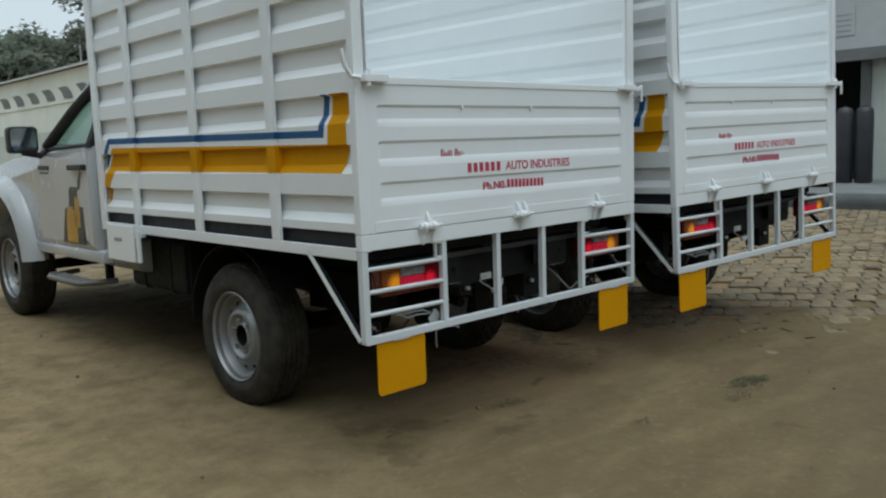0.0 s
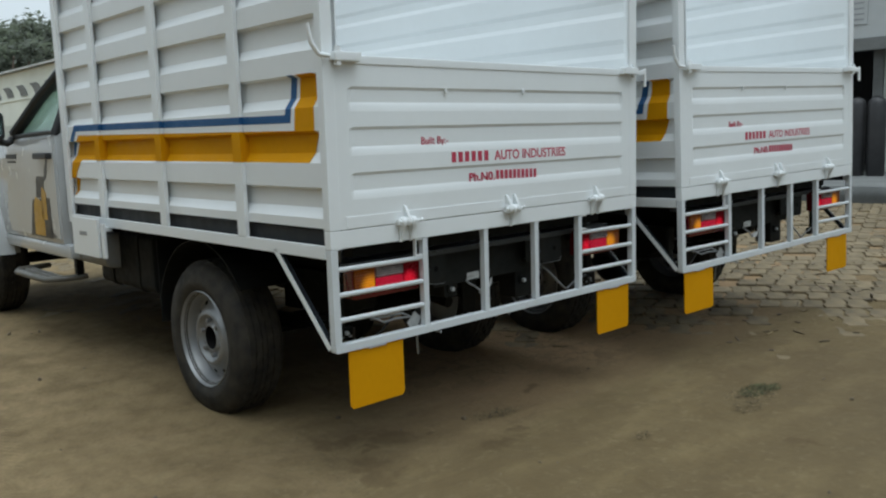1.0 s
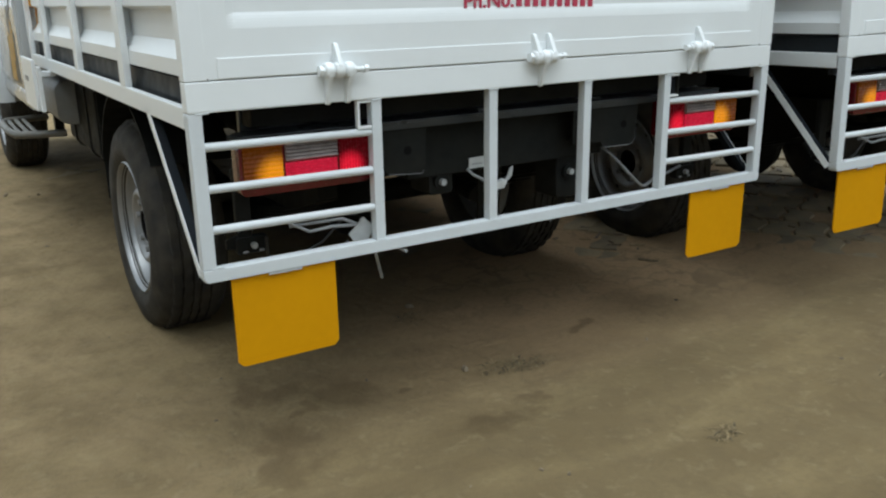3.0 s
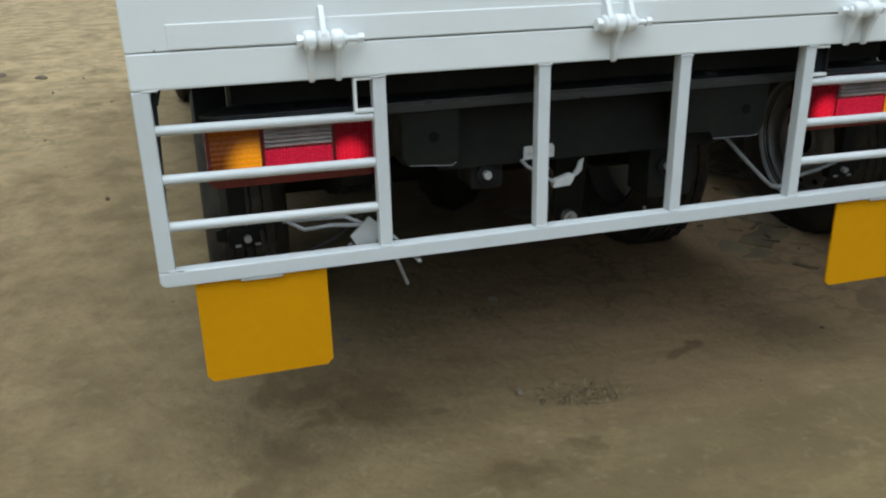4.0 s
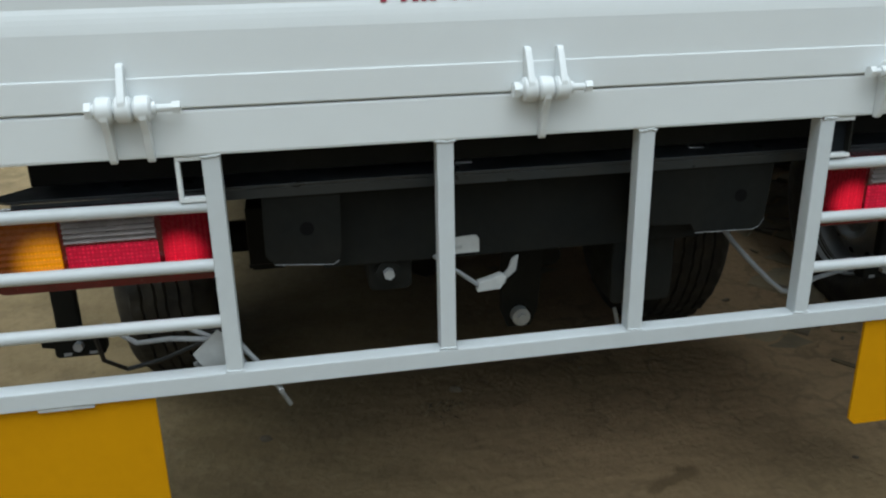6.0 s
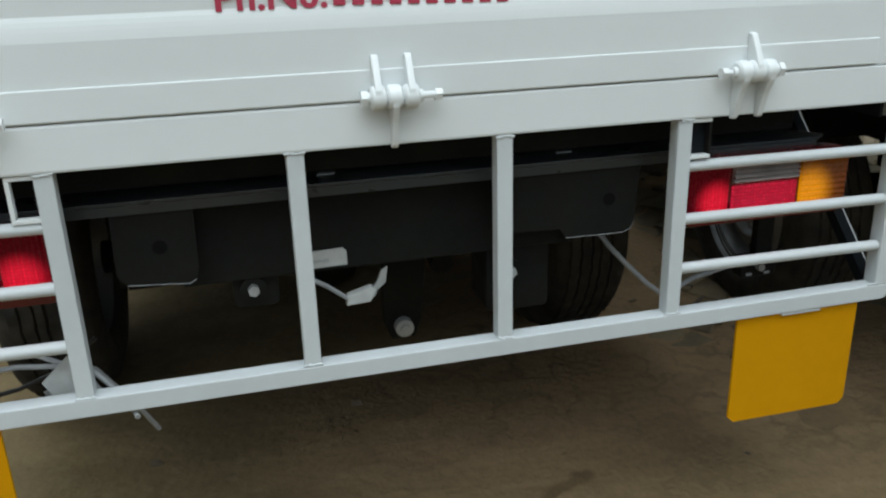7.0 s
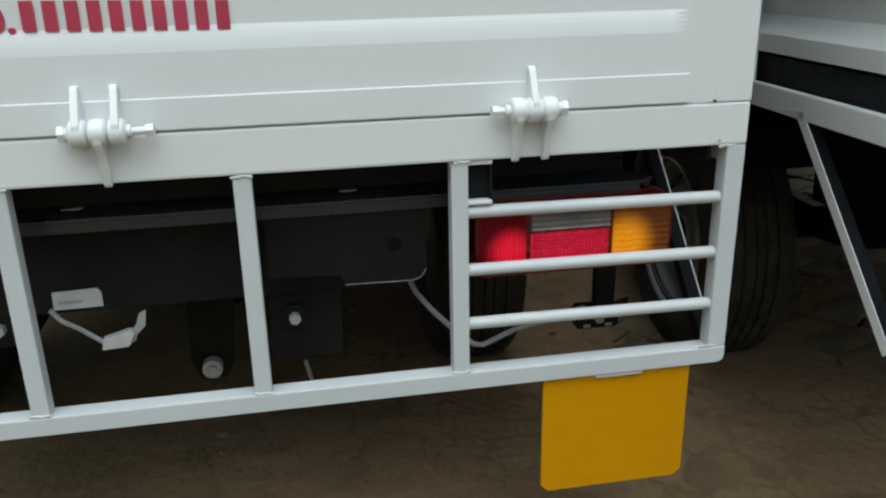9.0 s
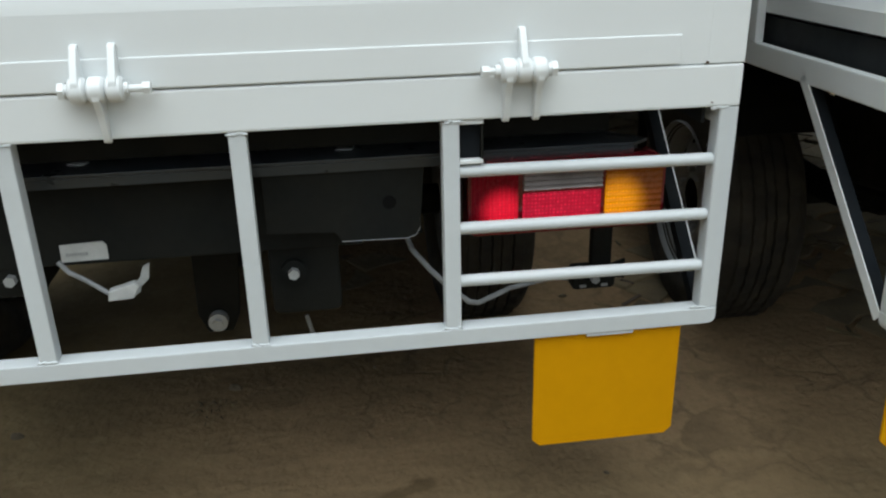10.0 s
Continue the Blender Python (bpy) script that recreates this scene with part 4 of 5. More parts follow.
def build_underside(truck):
    part("rear_skirt", box(0.16, 1.64, 0.167, 0.187, 0.780, 0.90, 0.003), SKIRT, truck)
    part("lamp_shelf", slab([(0.135, 0.078), (1.672, 0.078), (1.70, 0.10), (1.64, 0.166), (0.16, 0.166), (0.105, 0.10)], 0.782, 0.787, "z", 0.001), DARK_SHEET, truck)
    for x in (0.50, 1.24):
        part("chassis_rail", box(x, x + 0.07, 0.135, 4.85, 0.64, 0.765, 0.006), BLACK, truck)
    # pale chips painted for light that shows through gaps farther forward
    for x in (0.797, 1.20):
        part("paper_scrap", slab([(x, 0.130), (x + 0.026, 0.128), (x + 0.03, 0.142), (x + 0.004, 0.146)], 0.787, 0.789, "z"), LABEL, truck)
    part("shelf_lip", box(0.14, 1.67, 0.0775, 0.0805, 0.767, 0.7815, 0.0008), DARK_SHEET, truck)
    part("rear_cross_member", box(0.575, 1.235, 0.128, 0.20, 0.626, 0.7805, 0.004), BLACK, truck)
    part("tow_bracket", slab([(0.925, 0.62), (0.922, 0.43), (0.938, 0.392), (0.985, 0.392), (1.000, 0.43), (1.016, 0.62)], 0.318, 0.33, "y", 0.003), BLACK, truck)
    bolt = part("tow_bolt", tube([(0.960, 0.298, 0.421), (0.960, 0.318, 0.421)], 0.018, 16), ZINC, truck)
    part("tow_bolt_head", tube([(0.960, 0.290, 0.421), (0.960, 0.300, 0.421)], 0.010, 6), ZINC, bolt)
    for x, z, x0, x1, z0 in ((0.681, 0.608, 0.648, 0.722, 0.572), (1.118, 0.584, 1.078, 1.194, 0.505)):
        shackle = part("shackle_bracket", slab(rounded(x0, x1, z0, 0.640, 0.012), 0.142, 0.24, "y", 0.004), BLACK, truck)
        part("bush", tube([(x, 0.132, z), (x, 0.141, z)], 0.021, 18), BLACK, shackle)
        part("bracket_bolt", tube([(x, 0.120, z), (x, 0.134, z)], 0.0095, 6), ZINC, shackle)
    for s in (0, 1):
        pts = [(1.085, 0.766), (1.085, 0.672), (1.19, 0.668), (1.20, 0.652), (1.305, 0.650), (1.318, 0.655), (1.325, 0.668), (1.333, 0.766)]
        rim = [(1.20, 0.6515), (1.305, 0.6495), (1.318, 0.6545), (1.3255, 0.668)]
        if not s:
            pts = [(0.488, 0.766), (0.486, 0.672), (0.500, 0.657), (0.589, 0.650), (0.598, 0.656), (0.604, 0.672), (0.606, 0.766)]
            rim = [(0.500, 0.6565), (0.589, 0.6495), (0.5985, 0.6555)]
        mount = part("body_mount", slab(pts, 0.083, 0.088, "y"), BLACK, truck, "black folded mounting plate with a pale line for its edge reflection")
        # grey tube paints the bevel's reflection along the lower edge
        part("worn_edge", tube([(u, 0.0835, v) for u, v in rim], 0.0009, 6), WIRE, mount)
        cx = sum(u for u, v in rim) / len(rim)
        part("mount_hole", tube([(cx - 0.01, 0.0822, 0.712), (cx - 0.01, 0.0832, 0.712)], 0.011, 16), HOLE, mount)
        part("mount_web", box(min(u for u, v in pts) + 0.02, max(u for u, v in pts) - 0.02, 0.0885, 0.127, 0.672, 0.68, 0.002), BLACK, mount)
    part("brake_hose_stub", tube([(1.128, 0.238, 0.452), (1.133, 0.236, 0.43), (1.138, 0.238, 0.408)], 0.004, 7), WIRE, truck)
    for x in (0.442, 1.302):
        part("spring_hanger", slab([(0.40, 0.54), (0.62, 0.47), (1.02, 0.46), (1.02, 0.655), (0.40, 0.655)], x, x + 0.06, "x", 0.004), BLACK, truck, "black plate holding the rear end of the spring")
    for x in (0.44, 1.30):
        bm = bmesh.new()
        for k in range(5):
            half = 0.75 - 0.11 * k
            n = 10
            for s in range(n):
                ya, yb = 1.16 - half + 2 * half * s / n, 1.16 - half + 2 * half * (s + 1) / n
                za, zb = [0.40 + 0.13 * ((v - 1.16) / 0.75) ** 2 - 0.011 * k for v in (ya, yb)]
                slab([(ya, za), (yb, zb), (yb, zb + 0.009), (ya, za + 0.009)], x, x + 0.065, "x", bm=bm)
        part("leaf_spring", bm, BLACK, truck)
    part("rear_axle", tube([(0.30, 1.16, 0.347), (1.50, 1.16, 0.347)], 0.045, 14), BLACK, truck, smooth=True)
    part("differential", lathe([(0.0, 0.0), (0.08, 0.0), (0.14, 0.04), (0.165, 0.10), (0.14, 0.17), (0.08, 0.21), (0.0, 0.21)], 24, m=pose(0.80, 1.16, 0.347)), BLACK, truck, smooth=True)
    # shaft and silencer are unseen, put in to block light from the front
    part("propeller_shaft", tube([(0.9, 1.2, 0.40), (0.9, 3.4, 0.52)], 0.035, 12), BLACK, truck)
    part("exhaust_pipe", tube([(1.12, 0.62, 0.42), (1.12, 1.6, 0.55), (1.12, 3.4, 0.50)], 0.028, 12), BLACK, truck)
    part("silencer", tube([(1.12, 2.0, 0.50), (1.12, 2.7, 0.50)], 0.09, 18), BLACK, truck, smooth=True)
    for x in (0.09, W - 0.09 - 0.25):
        bm = bmesh.new()
        n = 14
        for k in range(n):
            a0, a1 = radians(35 + 125 * k / n), radians(35 + 125 * (k + 1) / n)
            pts = [(1.16 - r * math.cos(a), 0.36 + r * math.sin(a)) for r, a in ((0.435, a0), (0.435, a1), (0.441, a1), (0.441, a0))]
            slab(pts, x, x + 0.25, "x", bm=bm)
        bmesh.ops.remove_doubles(bm, verts=bm.verts, dist=0.0005)
        part("mudguard", bm, BLACK, truck, "black sheet mudguard arched over the tyre")
    # right-hand tank is unseen, added to keep light from under the truck
    part("fuel_tank", slab(rounded(1.36, 1.74, 0.40, 0.76, 0.05), 1.75, 2.60, "y", 0.01), BLACK, truck, "unseen black tank added to block light under the body", True)
    tank = part("fuel_tank", slab(rounded(0.10, 0.47, 0.485, 0.79, 0.04), 1.66, 2.34, "y", 0.01), BLACK, truck, "black steel tank slung under the load body", True)
    for y in (1.82, 2.16):
        part("tank_strap", slab(rounded(0.094, 0.476, 0.479, 0.796, 0.044), y, y + 0.035, "y", 0.001), BLACK, tank)
    part("gearbox", slab([(2.55, 0.44), (3.3, 0.38), (3.6, 0.40), (3.6, 0.72), (2.7, 0.72)], 0.70, 1.12, "x", 0.03), BLACK, truck, "black gearbox housing under the cab", True)
    for x in (0.10, W - 0.34):
        part("front_mud_sheet", box(x, x + 0.24, 1.60, 1.606, 0.36, 0.80, 0.001), BLACK, truck)
    plate = part("tool_box", box(-0.066, -0.052, 1.91, 2.255, 0.672, 0.868, 0.003), WHITE, truck, "white steel box cover under the load body")
    part("box_flange", box(-0.055, -0.04, 1.86, 1.898, 0.672, 0.845, 0.003), WHITE, plate)
    bars(0, 1, 0, 1, 1, 0, plate, WIRE).matrix_basis = Matrix.Translation((-0.0675, 2.15, 0.778)) @ Matrix.Rotation(radians(-90), 4, "Z") @ Matrix.Diagonal((0.16, 1, 0.02, 1))
    part("box_bracket", box(-0.052, 0.02, 1.93, 1.96, 0.80, 0.822, 0.003), WHITE, plate)
    part("filler_tank", slab(rounded(0.02, 0.36, 0.59, 0.775, 0.05), 2.06, 2.55, "y", 0.01), GREY_TANK, truck, "grey rounded tank behind the box cover", True)
    part("side_step_bracket", box(0.08, 0.12, 2.66, 2.71, 0.46, 0.66, 0.004), BLACK, truck)
    step = part("side_step", tube([(0.12, 2.62, 0.485), (0.0, 2.64, 0.483), (-0.09, 2.70, 0.482), (-0.112, 2.78, 0.490), (-0.112, 3.13, 0.490), (-0.08, 3.21, 0.490), (0.12, 3.27, 0.490)], 0.018, 10), STEP_GREY, truck, "grey tubular side step below the door", True)
    for x in (-0.075, -0.04, -0.005):
        part("tread_tube", tube([(x, 2.68, 0.488), (x, 3.20, 0.490)], 0.010, 8), STEP_GREY, step)


def build_wiring(truck):
    tag = part("plug_label", slab([(0.365, 0.535), (0.405, 0.572), (0.432, 0.545), (0.412, 0.51), (0.38, 0.508)], 0.045, 0.05, "y"), LABEL, truck, "white paper label on a loose plug")
    for pts in ([(0.23, 0.10, 0.575), (0.28, 0.08, 0.548), (0.33, 0.07, 0.555), (0.39, 0.06, 0.552)], [(0.24, 0.11, 0.56), (0.30, 0.09, 0.565), (0.36, 0.07, 0.57), (0.42, 0.06, 0.54), (0.45, 0.04, 0.50)],
                [(0.40, 0.055, 0.565), (0.43, 0.052, 0.548), (0.457, 0.044, 0.518), (0.478, 0.037, 0.492), (0.487, 0.020, 0.4865), (0.495, 0.0, 0.482)],
                [(0.42, 0.055, 0.555), (0.437, 0.075, 0.53), (0.455, 0.10, 0.485), (0.479, 0.127, 0.43), (0.502, 0.15, 0.371)], [(0.365, 0.06, 0.515), (0.372, 0.058, 0.495), (0.382, 0.056, 0.474)]):
        part("wire", tube(pts, 0.0042, 7), WIRE, tag, smooth=True)
    slip = part("part_label", slab([(0.763, 0.6335), (0.834, 0.6345), (0.834, 0.658), (0.828, 0.6645), (0.764, 0.662)], 0.1245, 0.127, "y"), LABEL, truck, "white printed part label on the cross member")
    bars(0.772, 0.806, 0.643, 0.648, 8, 0.124, slip, WIRE, 0.45)
    plug = part("loose_plug", slab([(0.826, 0.569), (0.866, 0.571), (0.877, 0.592), (0.868, 0.597), (0.829, 0.586)], 0.105, 0.122, "y", 0.002), LABEL, truck, "loose white cable plug wrapped in foil")
    part("foil", slab([(0.870, 0.594), (0.880, 0.590), (0.893, 0.602), (0.897, 0.629), (0.886, 0.623), (0.880, 0.606)], 0.108, 0.112, "y"), ZINC, plug)
    part("wire", tube([(0.757, 0.126, 0.634), (0.772, 0.12, 0.618), (0.796, 0.115, 0.605), (0.830, 0.112, 0.579)], 0.004, 7), WIRE, plug, smooth=True)
    part("wire", tube([(0.880, 0.112, 0.60), (0.874, 0.113, 0.580), (0.862, 0.113, 0.572)], 0.003, 7), WIRE, plug, smooth=True)
    part("brake_cable", tube([(1.30, 0.22, 0.64), (1.318, 0.16, 0.598), (1.345, 0.145, 0.566), (1.385, 0.135, 0.525), (1.412, 0.133, 0.503), (1.428, 0.133, 0.500), (1.45, 0.135, 0.508), (1.485, 0.14, 0.520), (1.55, 0.15, 0.527), (1.62, 0.17, 0.535)], 0.0048, 8), WIRE, truck, "grey brake cable hanging in a loop", True)
    part("rubber_hose", tube([(0.20, 0.16, 0.53), (0.205, 0.17, 0.48), (0.235, 0.19, 0.45), (0.29, 0.2, 0.455), (0.36, 0.2, 0.48), (0.42, 0.2, 0.53)], 0.004, 7), PLASTIC, truck, "thin black hose hanging in a loop", True)


def build_cab(truck):
    """The white single cab ahead of the load body."""
    x0, x1 = 0.06, W - 0.06
    side = [(2.765, 0.66), (3.90, 0.66), (3.95, 0.78), (4.08, 0.93), (4.26, 1.02), (4.5, 1.05), (4.74, 1.02), (4.92, 0.93), (5.05, 0.78), (5.10, 0.62), (5.22, 0.60), (5.25, 1.02), (5.12, 1.14), (4.3, 1.245), (3.62, 1.29), (2.765, 1.315)]
    cab = part("cab", slab(side, x0, x1, "x", 0.02), CAB_WHITE, truck, "white enamelled single cab with bonnet", True)
    # greenhouse: pillars and roof round real panes
    def lean(z):
        return 0.07 + 0.18 * max(0.0, z - 1.3) / 0.5
    for s in (0, 1):
        def X(z, d=0.0):
            v = lean(z) + d
            return v if not s else W - v
        for a, b, r, mat, nm in (((3.60, 1.29), (3.02, 1.745), 0.026, CAB_WHITE, "windscreen_pillar"), ((2.785, 1.30), (2.785, 1.76), 0.022, PLASTIC, "rear_pillar")):
            part(nm, tube([(X(a[1]), a[0], a[1]), (X((a[1] + b[1]) / 2, 0.005), (a[0] + b[0]) / 2, (a[1] + b[1]) / 2 + 0.012), (X(b[1]), b[0], b[1])], r, 12), mat, cab, smooth=True)
        part("window_seal", tube([(X(1.31, -0.004), 3.50, 1.325), (X(1.5, 0.0), 3.22, 1.54), (X(1.72), 2.97, 1.72)], 0.034, 10), PLASTIC, cab)
        part("belt_seal", tube([(X(1.31, -0.006), 2.77, 1.320), (X(1.31, -0.006), 3.5, 1.305)], 0.014, 8), PLASTIC, cab)
        bm = bmesh.new()
        q = [Vector((X(z, 0.012), y, z)) for y, z in ((2.79, 1.32), (3.48, 1.31), (2.98, 1.72), (2.79, 1.74))]
        off = Vector((0.004 * (1 if not s else -1), 0, 0))
        lo, hi = [bm.verts.new(v) for v in q], [bm.verts.new(v + off) for v in q]
        bm.faces.new(lo), bm.faces.new(hi[::-1])
        for i in range(4):
            bm.faces.new((lo[i], hi[i], hi[(i + 1) % 4], lo[(i + 1) % 4]))
        bmesh.ops.recalc_face_normals(bm, faces=bm.faces)
        pane = part("door_window", bm, GLASS, cab, "tinted green side window")
        pane.visible_shadow = False
    roof = slab([(2.765, 1.74), (3.03, 1.735), (2.96, 1.79), (2.79, 1.81)], 0.24, W - 0.24, "x", 0.02)
    part("roof", roof, CAB_WHITE, cab, smooth=True)
    bm = bmesh.new()
    q = [Vector(v) for v in ((0.10, 3.57, 1.30), (W - 0.10, 3.57, 1.30), (W - 0.24, 3.01, 1.735), (0.24, 3.01, 1.735))]
    off = Vector((0, -0.004, -0.004))
    lo, hi = [bm.verts.new(v) for v in q], [bm.verts.new(v + off) for v in q]
    bm.faces.new(lo), bm.faces.new(hi[::-1])
    for i in range(4):
        bm.faces.new((lo[i], hi[i], hi[(i + 1) % 4], lo[(i + 1) % 4]))
    bmesh.ops.recalc_face_normals(bm, faces=bm.faces)
    part("windscreen", bm, GLASS, cab).visible_shadow = False
    back = part("cab_back", box(0.2, W - 0.2, 2.765, 2.785, 1.30, 1.76, 0.004), CAB_WHITE, cab)
    part("dashboard", box(0.12, W - 0.12, 3.30, 3.52, 1.24, 1.34, 0.02), PLASTIC, cab)
    for x in (0.28, 1.05):
        part("seat", box(x, x + 0.48, 2.83, 3.0, 1.25, 1.62, 0.05), PLASTIC, cab)
    # sill and front wheel arch
    for s in (0, 1):
        def at(a, b):
            return (a, b) if not s else (W - b, W - a)
        a, b = at(0.058, 0.14)
        part("sill", slab([(2.66, 0.585), (3.84, 0.585), (3.90, 0.62), (3.90, 0.665), (2.66, 0.665)], a, b, "x", 0.02), CAB_WHITE, cab, smooth=True)
        bm, n, rings = bmesh.new(), 30, []
        flare = ((0.49, 0.16), (0.49, 0.03), (0.50, 0.005), (0.525, -0.012), (0.57, -0.008), (0.61, 0.012), (0.645, 0.045), (0.665, 0.09))
        for k in range(n + 1):
            t = radians(4 + 180 * k / n)
            rings.append([bm.verts.new((fx if not s else W - fx, 4.5 - fr * math.cos(t), 0.47 + fr * math.sin(t))) for fr, fx in flare])
        for ra, rb in zip(rings, rings[1:]):
            for i in range(len(flare) - 1):
                bm.faces.new((ra[i], ra[i + 1], rb[i + 1], rb[i]))
        bmesh.ops.recalc_face_normals(bm, faces=bm.faces)
        bmesh.ops.solidify(bm, geom=bm.faces[:], thickness=0.004)
        part("wheel_arch", bm, CAB_WHITE, cab, "white flared wheel arch", True)
        a, b = at(0.05, 0.30)
        door_x = 0.053 if not s else W - 0.053
        door = part("door", slab([(2.78, 0.69), (3.70, 0.69), (3.76, 0.80), (3.64, 1.28), (2.78, 1.30)], *sorted((door_x, door_x + (0.02 if not s else -0.02))), "x", 0.006), CAB_WHITE, cab)
        o = -1 if not s else 1
        part("door_handle", box(*sorted((door_x, door_x + o * 0.03)), 2.80, 3.045, 1.165, 1.20, 0.008), PLASTIC, door, "black door handle")
        part("badge_bar", box(*sorted((door_x, door_x + o * 0.002)), 3.465, 3.68, 1.165, 1.195, 0), PLASTIC, door)
        part("badge_bar", box(*sorted((door_x, door_x + o * 0.002)), 3.49, 3.65, 1.14, 1.152, 0), PLASTIC, door)
        for pts, mat in (([(3.30, 0.69), (2.90, 0.69), (2.905, 0.935), (3.225, 0.915)], DECAL_DARK), ([(3.215, 0.70), (3.03, 0.70), (3.02, 0.90), (3.16, 0.935), (3.20, 0.88)], DECAL_OCHRE),
                         ([(3.14, 0.93), (2.99, 0.93), (2.985, 1.06), (3.10, 1.06), (3.13, 1.03)], DECAL_DARK), ([(3.075, 0.80), (2.97, 0.80), (2.965, 0.97), (3.03, 1.0)], DECAL_OCHRE),
                         ([(2.985, 1.03), (2.93, 1.05), (2.885, 1.16), (2.915, 1.165), (2.96, 1.10)], DECAL_DARK), ([(2.95, 0.70), (2.83, 0.70), (2.85, 0.715), (2.90, 0.73), (2.895, 0.79), (2.92, 0.79)], DECAL_DARK)):
            lift = 0.0004 if mat is DECAL_DARK else 0.0012
            part("decal", slab(pts, *sorted((door_x + o * lift, door_x + o * (lift + 0.0006))), "x"), mat, door)
        mx = -0.080 if not s else W + 0.080
        mirror = part("door_mirror", slab(rounded(mx - 0.080, mx + 0.080, 1.283, 1.459, 0.03), 3.42, 3.50, "y", 0.012), PLASTIC, cab, "black door mirror", True)
        part("mirror_glass", slab(rounded(mx - 0.068, mx + 0.064, 1.30, 1.445, 0.025), 3.416, 3.421, "y"), MIRROR_GLASS, mirror)
        part("mirror_arm", tube([(mx, 3.46, 1.29), (mx + (0.10 if not s else -0.10), 3.48, 1.265), (door_x, 3.50, 1.29)], 0.022, 8), PLASTIC, mirror)
    # the cab stands a little wider than the load body
    cab.matrix_basis = Matrix.Translation((-0.096, -0.113, 0.0575)) @ Matrix.Diagonal((1.107, 0.954, 0.954, 1.0))
    part("bumper", box(-0.02, W + 0.02, 4.86, 4.99, 0.44, 0.68, 0.03), PLASTIC, truck)
    part("front_axle", tube([(0.20, 4.21, 0.44), (1.60, 4.21, 0.44)], 0.04, 12), BLACK, truck)
    part("engine_sump", box(0.55, 1.25, 3.5, 4.7, 0.42, 0.75, 0.03), BLACK, truck)


def build_truck():
    truck = thing("pickup_truck", "white pickup truck with high steel load body, yellow and blue stripes", "pickup truck", "trucks parked side by side")
    build_load_body(truck)
    build_rear_guard(truck)
    build_lamp(truck, 0.109, False)
    build_lamp(truck, 1.394, True)
    build_underside(truck)
    build_wiring(truck)
    build_cab(truck)
    for y, z, inset in ((1.16, 0.346, 0.095), (4.21, 0.444, -0.03)):
        build_wheel(truck, inset, y, z, -1, "dusty road wheel on a silver steel rim")
        build_wheel(truck, W - inset, y, z, 1, "dusty road wheel on a silver steel rim")
    return truck


truck = build_truck()
second = copy_thing(truck, pose(2.03, -0.134, 0.02, -1.0, -1.1, -3.7))
for ob in second.children:
    if ob.name.startswith("mud_flap") and ob.bound_box[0][0] < 0.5:
        ob.location.x -= 0.036


# ---- pavers half buried in the sand ----
def build_pavers():
    rng = random.Random(5)
    yard = thing("pavement", "worn concrete pavers half buried in sand", "pavement", kind="structure")
    shapes = []
    for k in range(6):
        bm = bmesh.new()
        L, B = 0.117, 0.062
        pts = [(-L, -B), (-L * 0.4, -B + 0.013), (L * 0.4, -B - 0.013), (L, -B), (L, B), (L * 0.4, B - 0.013), (-L * 0.4, B + 0.013), (-L, B)]
        pts = [(x + rng.uniform(-0.008, 0.004), y + rng.uniform(-0.005, 0.003)) for x, y in pts]
        top = [bm.verts.new((x * 0.965, y * 0.94, 0.0 + rng.uniform(-0.001, 0.001))) for x, y in pts]
        mid = [bm.verts.new((x, y, -0.006)) for x, y in pts]
        low = [bm.verts.new((x, y, -0.04)) for x, y in pts]
        bm.faces.new(top)
        for i in range(8):
            j = (i + 1) % 8
            bm.faces.new((mid[i], mid[j], top[j], top[i]))
            bm.faces.new((low[i], low[j], mid[j], mid[i]))
        bmesh.ops.recalc_face_normals(bm, faces=bm.faces)
        me = bpy.data.meshes.new("paver")
        bm.to_mesh(me)
        bm.free()
        me.materials.append(PAVER)
        shapes.append(me)
    turn, verts, faces = radians(33), [], []
    c, s = math.cos(turn), math.sin(turn)
    spots = []
    for i in range(-20, 84):
        for j in range(-80, 90):
            u, v = i * 0.246, (j + 0.5 * (i % 2)) * 0.135
            x, y = c * u - s * v + rng.uniform(-0.005, 0.005), s * u + c * v + rng.uniform(-0.005, 0.005)
            if not (-1.0 < x < 13.4 and -3.0 < y < 10.0) or sand_depth(x, y) > 0.012 or rng.random() < 0.07:
                continue
            z = rise(x, y) + rng.uniform(-0.008, 0.003)
            m = pose(x, y, z, rng.uniform(-1.8, 1.8), rng.uniform(-1.5, 1.5), 33 + rng.uniform(-5, 5))
            spots.append((math.hypot(x - 3.1, y + 0.2), m, rng.randrange(6)))
    spots.sort(key=lambda q: q[0])
    for k, (_, m, shape) in enumerate(spots):
        if k < 300:
            ob = new("paver", shapes[shape])
            ob.parent, ob.matrix_basis = yard, m
        else:
            n, me = len(verts), shapes[shape]
            verts += [tuple(m @ v.co) for v in me.vertices]
            faces += [tuple(n + i for i in f.vertices) for f in me.polygons]
    me = bpy.data.meshes.new("far_pavers")
    me.from_pydata(verts, [], faces)
    me.materials.append(PAVER)
    rest = tagged(new("far_pavers", me), kind="stuff")
    rest.parent = yard


build_pavers()


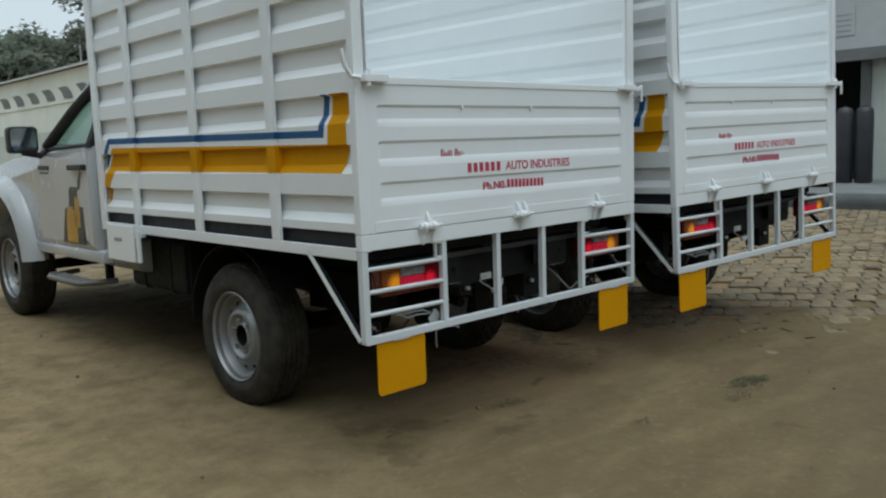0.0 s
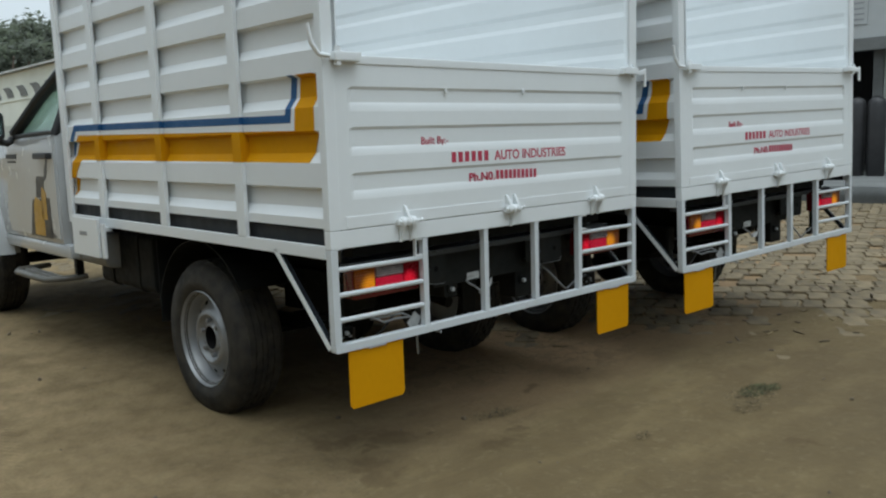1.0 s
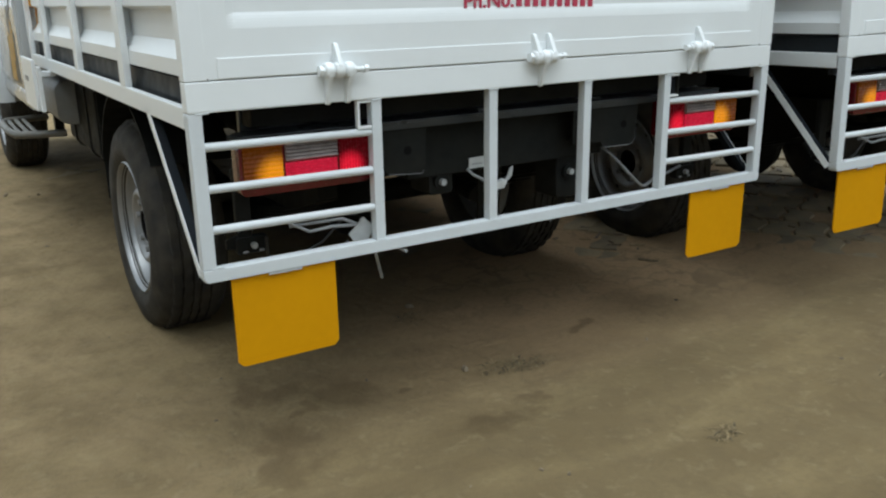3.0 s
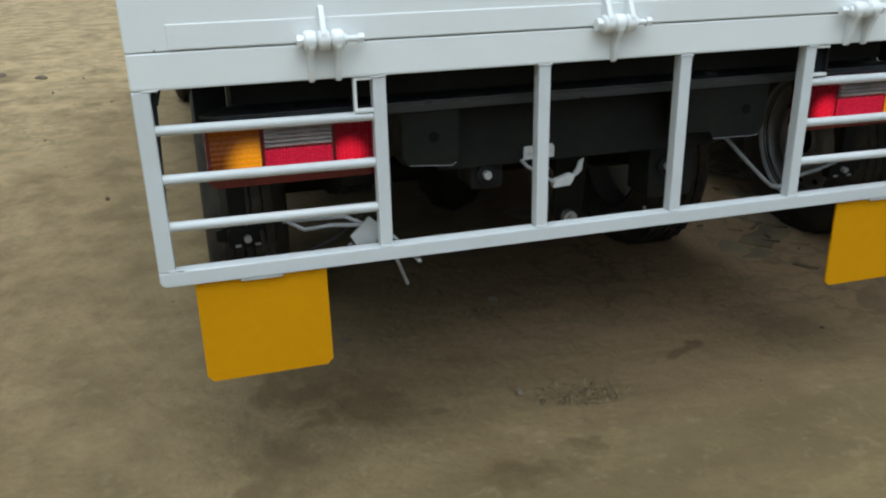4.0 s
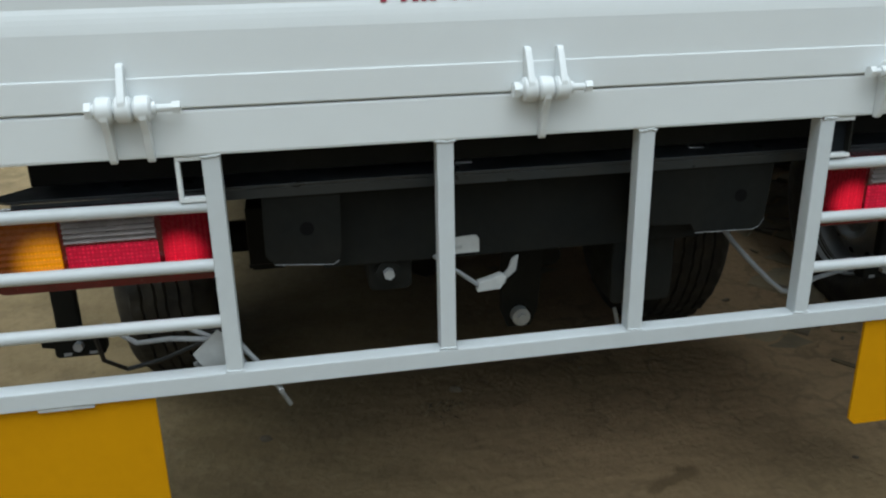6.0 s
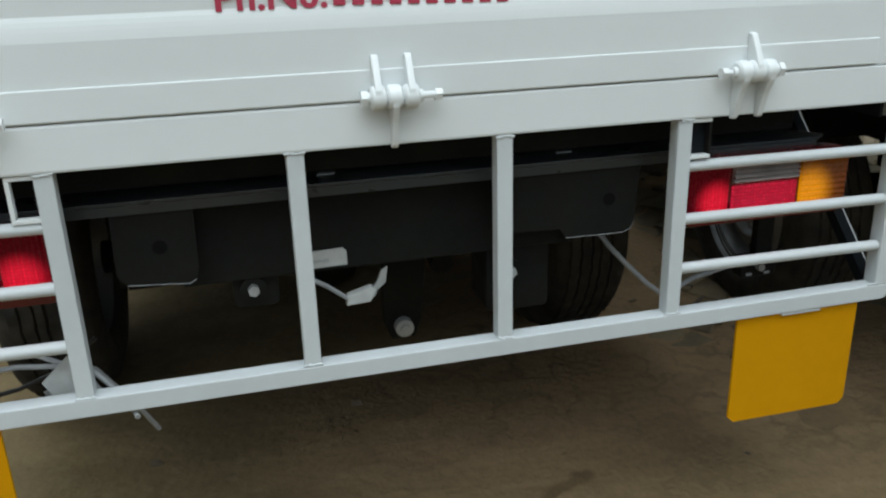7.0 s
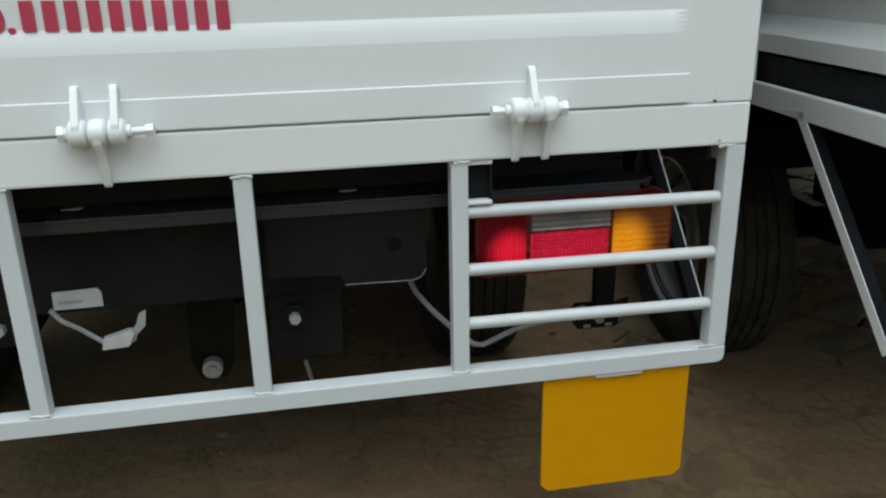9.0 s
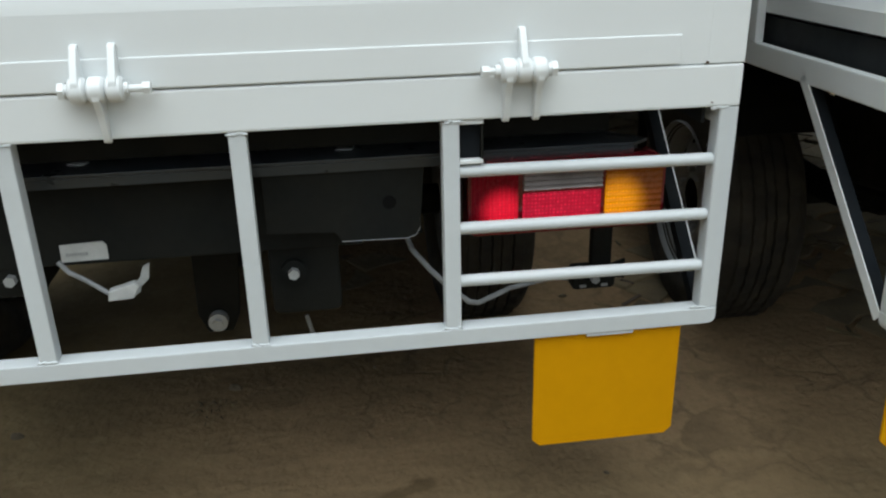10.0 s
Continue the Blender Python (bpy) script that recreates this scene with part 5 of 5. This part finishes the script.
# ---- weeds and litter on the sand ----
def build_weed(x, y, spread, blades, seed, mat, stalk=1.0):
    """Leaves pressed to the ground round one spot; a larger stalk gives longer, thinner, flatter blades."""
    rng = random.Random(seed)
    verts, faces = [], []
    for _ in range(blades * 2):
        r, a = spread * math.sqrt(rng.random()), rng.uniform(0, 6.283)
        px, py = x + r * math.cos(a) * 1.4, y + r * math.sin(a) * 0.8
        z, h, d = ground_height(px, py), rng.uniform(0.001, 0.006), rng.uniform(0, 6.283)
        lx, ly = math.cos(d) * h * 1.2 * stalk, math.sin(d) * h * 1.2 * stalk
        w, n = rng.uniform(0.0015, 0.005) / stalk ** 0.5, len(verts)
        wx, wy = -math.sin(d) * w, math.cos(d) * w
        verts += [(px - wx, py - wy, z - 0.003), (px + wx, py + wy, z - 0.003), (px + lx * 0.6 + wx, py + ly * 0.6 + wy, z + h), (px + lx * 0.6 - wx, py + ly * 0.6 - wy, z + h), (px + lx * 1.6, py + ly * 1.6, z + h * 0.5)]
        faces += [(n, n + 1, n + 2, n + 3), (n + 3, n + 2, n + 4)]
    me = bpy.data.meshes.new("weed_tuft")
    me.from_pydata(verts, [], faces)
    me.materials.append(mat)
    tagged(new("weed_tuft", me), "low dusty weeds pressed into the sand", "weeds", "weeds in the yard", "stuff")


for k, (x, y, s, n, dry) in enumerate(((1.90, -0.57, 0.075, 260, 0), (1.98, -0.61, 0.045, 70, 0), (1.80, -0.55, 0.07, 60, 1), (1.68, -0.645, 0.055, 70, 1), (1.86, -0.63, 0.06, 60, 1),
                                       (0.895, 0.15, 0.065, 80, 1), (0.985, 0.12, 0.05, 40, 1), (0.935, 0.135, 0.03, 24, 1), (1.13, -0.48, 0.035, 40, 1), (0.86, 0.65, 0.05, 30, 1))):
    build_weed(x, y, s, n, 200 + k, WEED_DRY if dry else WEED, 3.2 if dry else 1.6)


def build_grit():
    rng = random.Random(9)
    bm = bmesh.new()
    for k in range(170):
        x, y = rng.uniform(-3.2, 3.6), rng.uniform(-1.9, 6.0)
        r = rng.choice((0.004, 0.005, 0.006, 0.008, 0.012)) * rng.uniform(0.7, 1.3)
        m = pose(x, y, ground_height(x, y) + r * 0.15, rng.uniform(0, 90), rng.uniform(0, 90), rng.uniform(0, 360)) @ Matrix.Diagonal((r * 1.5, r, r * 0.7, 1))
        bmesh.ops.create_icosphere(bm, subdivisions=1, radius=1.0, matrix=m)
    ob = part("grit", bm, STONE)
    tagged(ob, "scattered small stones and crumbs of earth", "gravel", kind="stuff")


build_grit()


def build_rubble():
    """A broken brick and a few lumps on the dark soil by the yard's edge."""
    rng = random.Random(31)
    for k in range(14):
        x, y = rng.gauss(-1.8, 0.3), rng.gauss(5.45, 0.28)
        if k == 0:
            x, y, bm, name, lab = -2.08, 5.72, box(-0.11, 0.11, -0.05, 0.05, 0, 0.065, 0.008), "broken_brick", "dusty broken brick lying on dark soil"
        else:
            bm, name, lab = bmesh.new(), "stone_lump", "small pale lump of stone on dark soil"
            bmesh.ops.create_icosphere(bm, subdivisions=2, radius=rng.uniform(0.012, 0.035))
            for v in bm.verts:
                v.co = Vector((v.co.x * 1.5, v.co.y, v.co.z * 0.6)) * (1 + 0.25 * noise.noise(v.co * 40 + Vector((k, 0, 0))))
        ob = part(name, bm, STONE)
        ob.matrix_basis = pose(x, y, ground_height(x, y) + (0.004 if k else -0.004), 0, 0, rng.uniform(0, 180) if k else 12)
        tagged(ob, lab, "brick" if k == 0 else "stone", "" if k == 0 else "lumps of rubble")


build_rubble()


def build_straw():
    """Bits of straw, bark and twig strewn over the pavers and the sand beside them."""
    for name, mat, count, seed, lab in (("straw_litter", WEED_DRY, 150, 51, "pale bits of straw strewn over the pavers"), ("twig_litter", BARK, 170, 52, "dark bits of bark and twig on the pavers")):
        rng = random.Random(seed)
        bm = bmesh.new()
        for _ in range(count):
            x, y = rng.uniform(1.9, 6.5), rng.uniform(-0.9, 3.5)
            if sand_depth(x, y) > 0.004:
                continue
            long, wide = rng.uniform(0.012, 0.05), rng.uniform(0.002, 0.008)
            z = max(rise(x, y), ground_height(x, y)) + 0.004
            box(-long, long, -wide, wide, -0.002, 0.002, 0, bm, pose(x, y, z, rng.uniform(-12, 12), rng.uniform(-10, 10), rng.uniform(0, 180)))
        tagged(part(name, bm, mat), lab, "litter", kind="stuff")


build_straw()
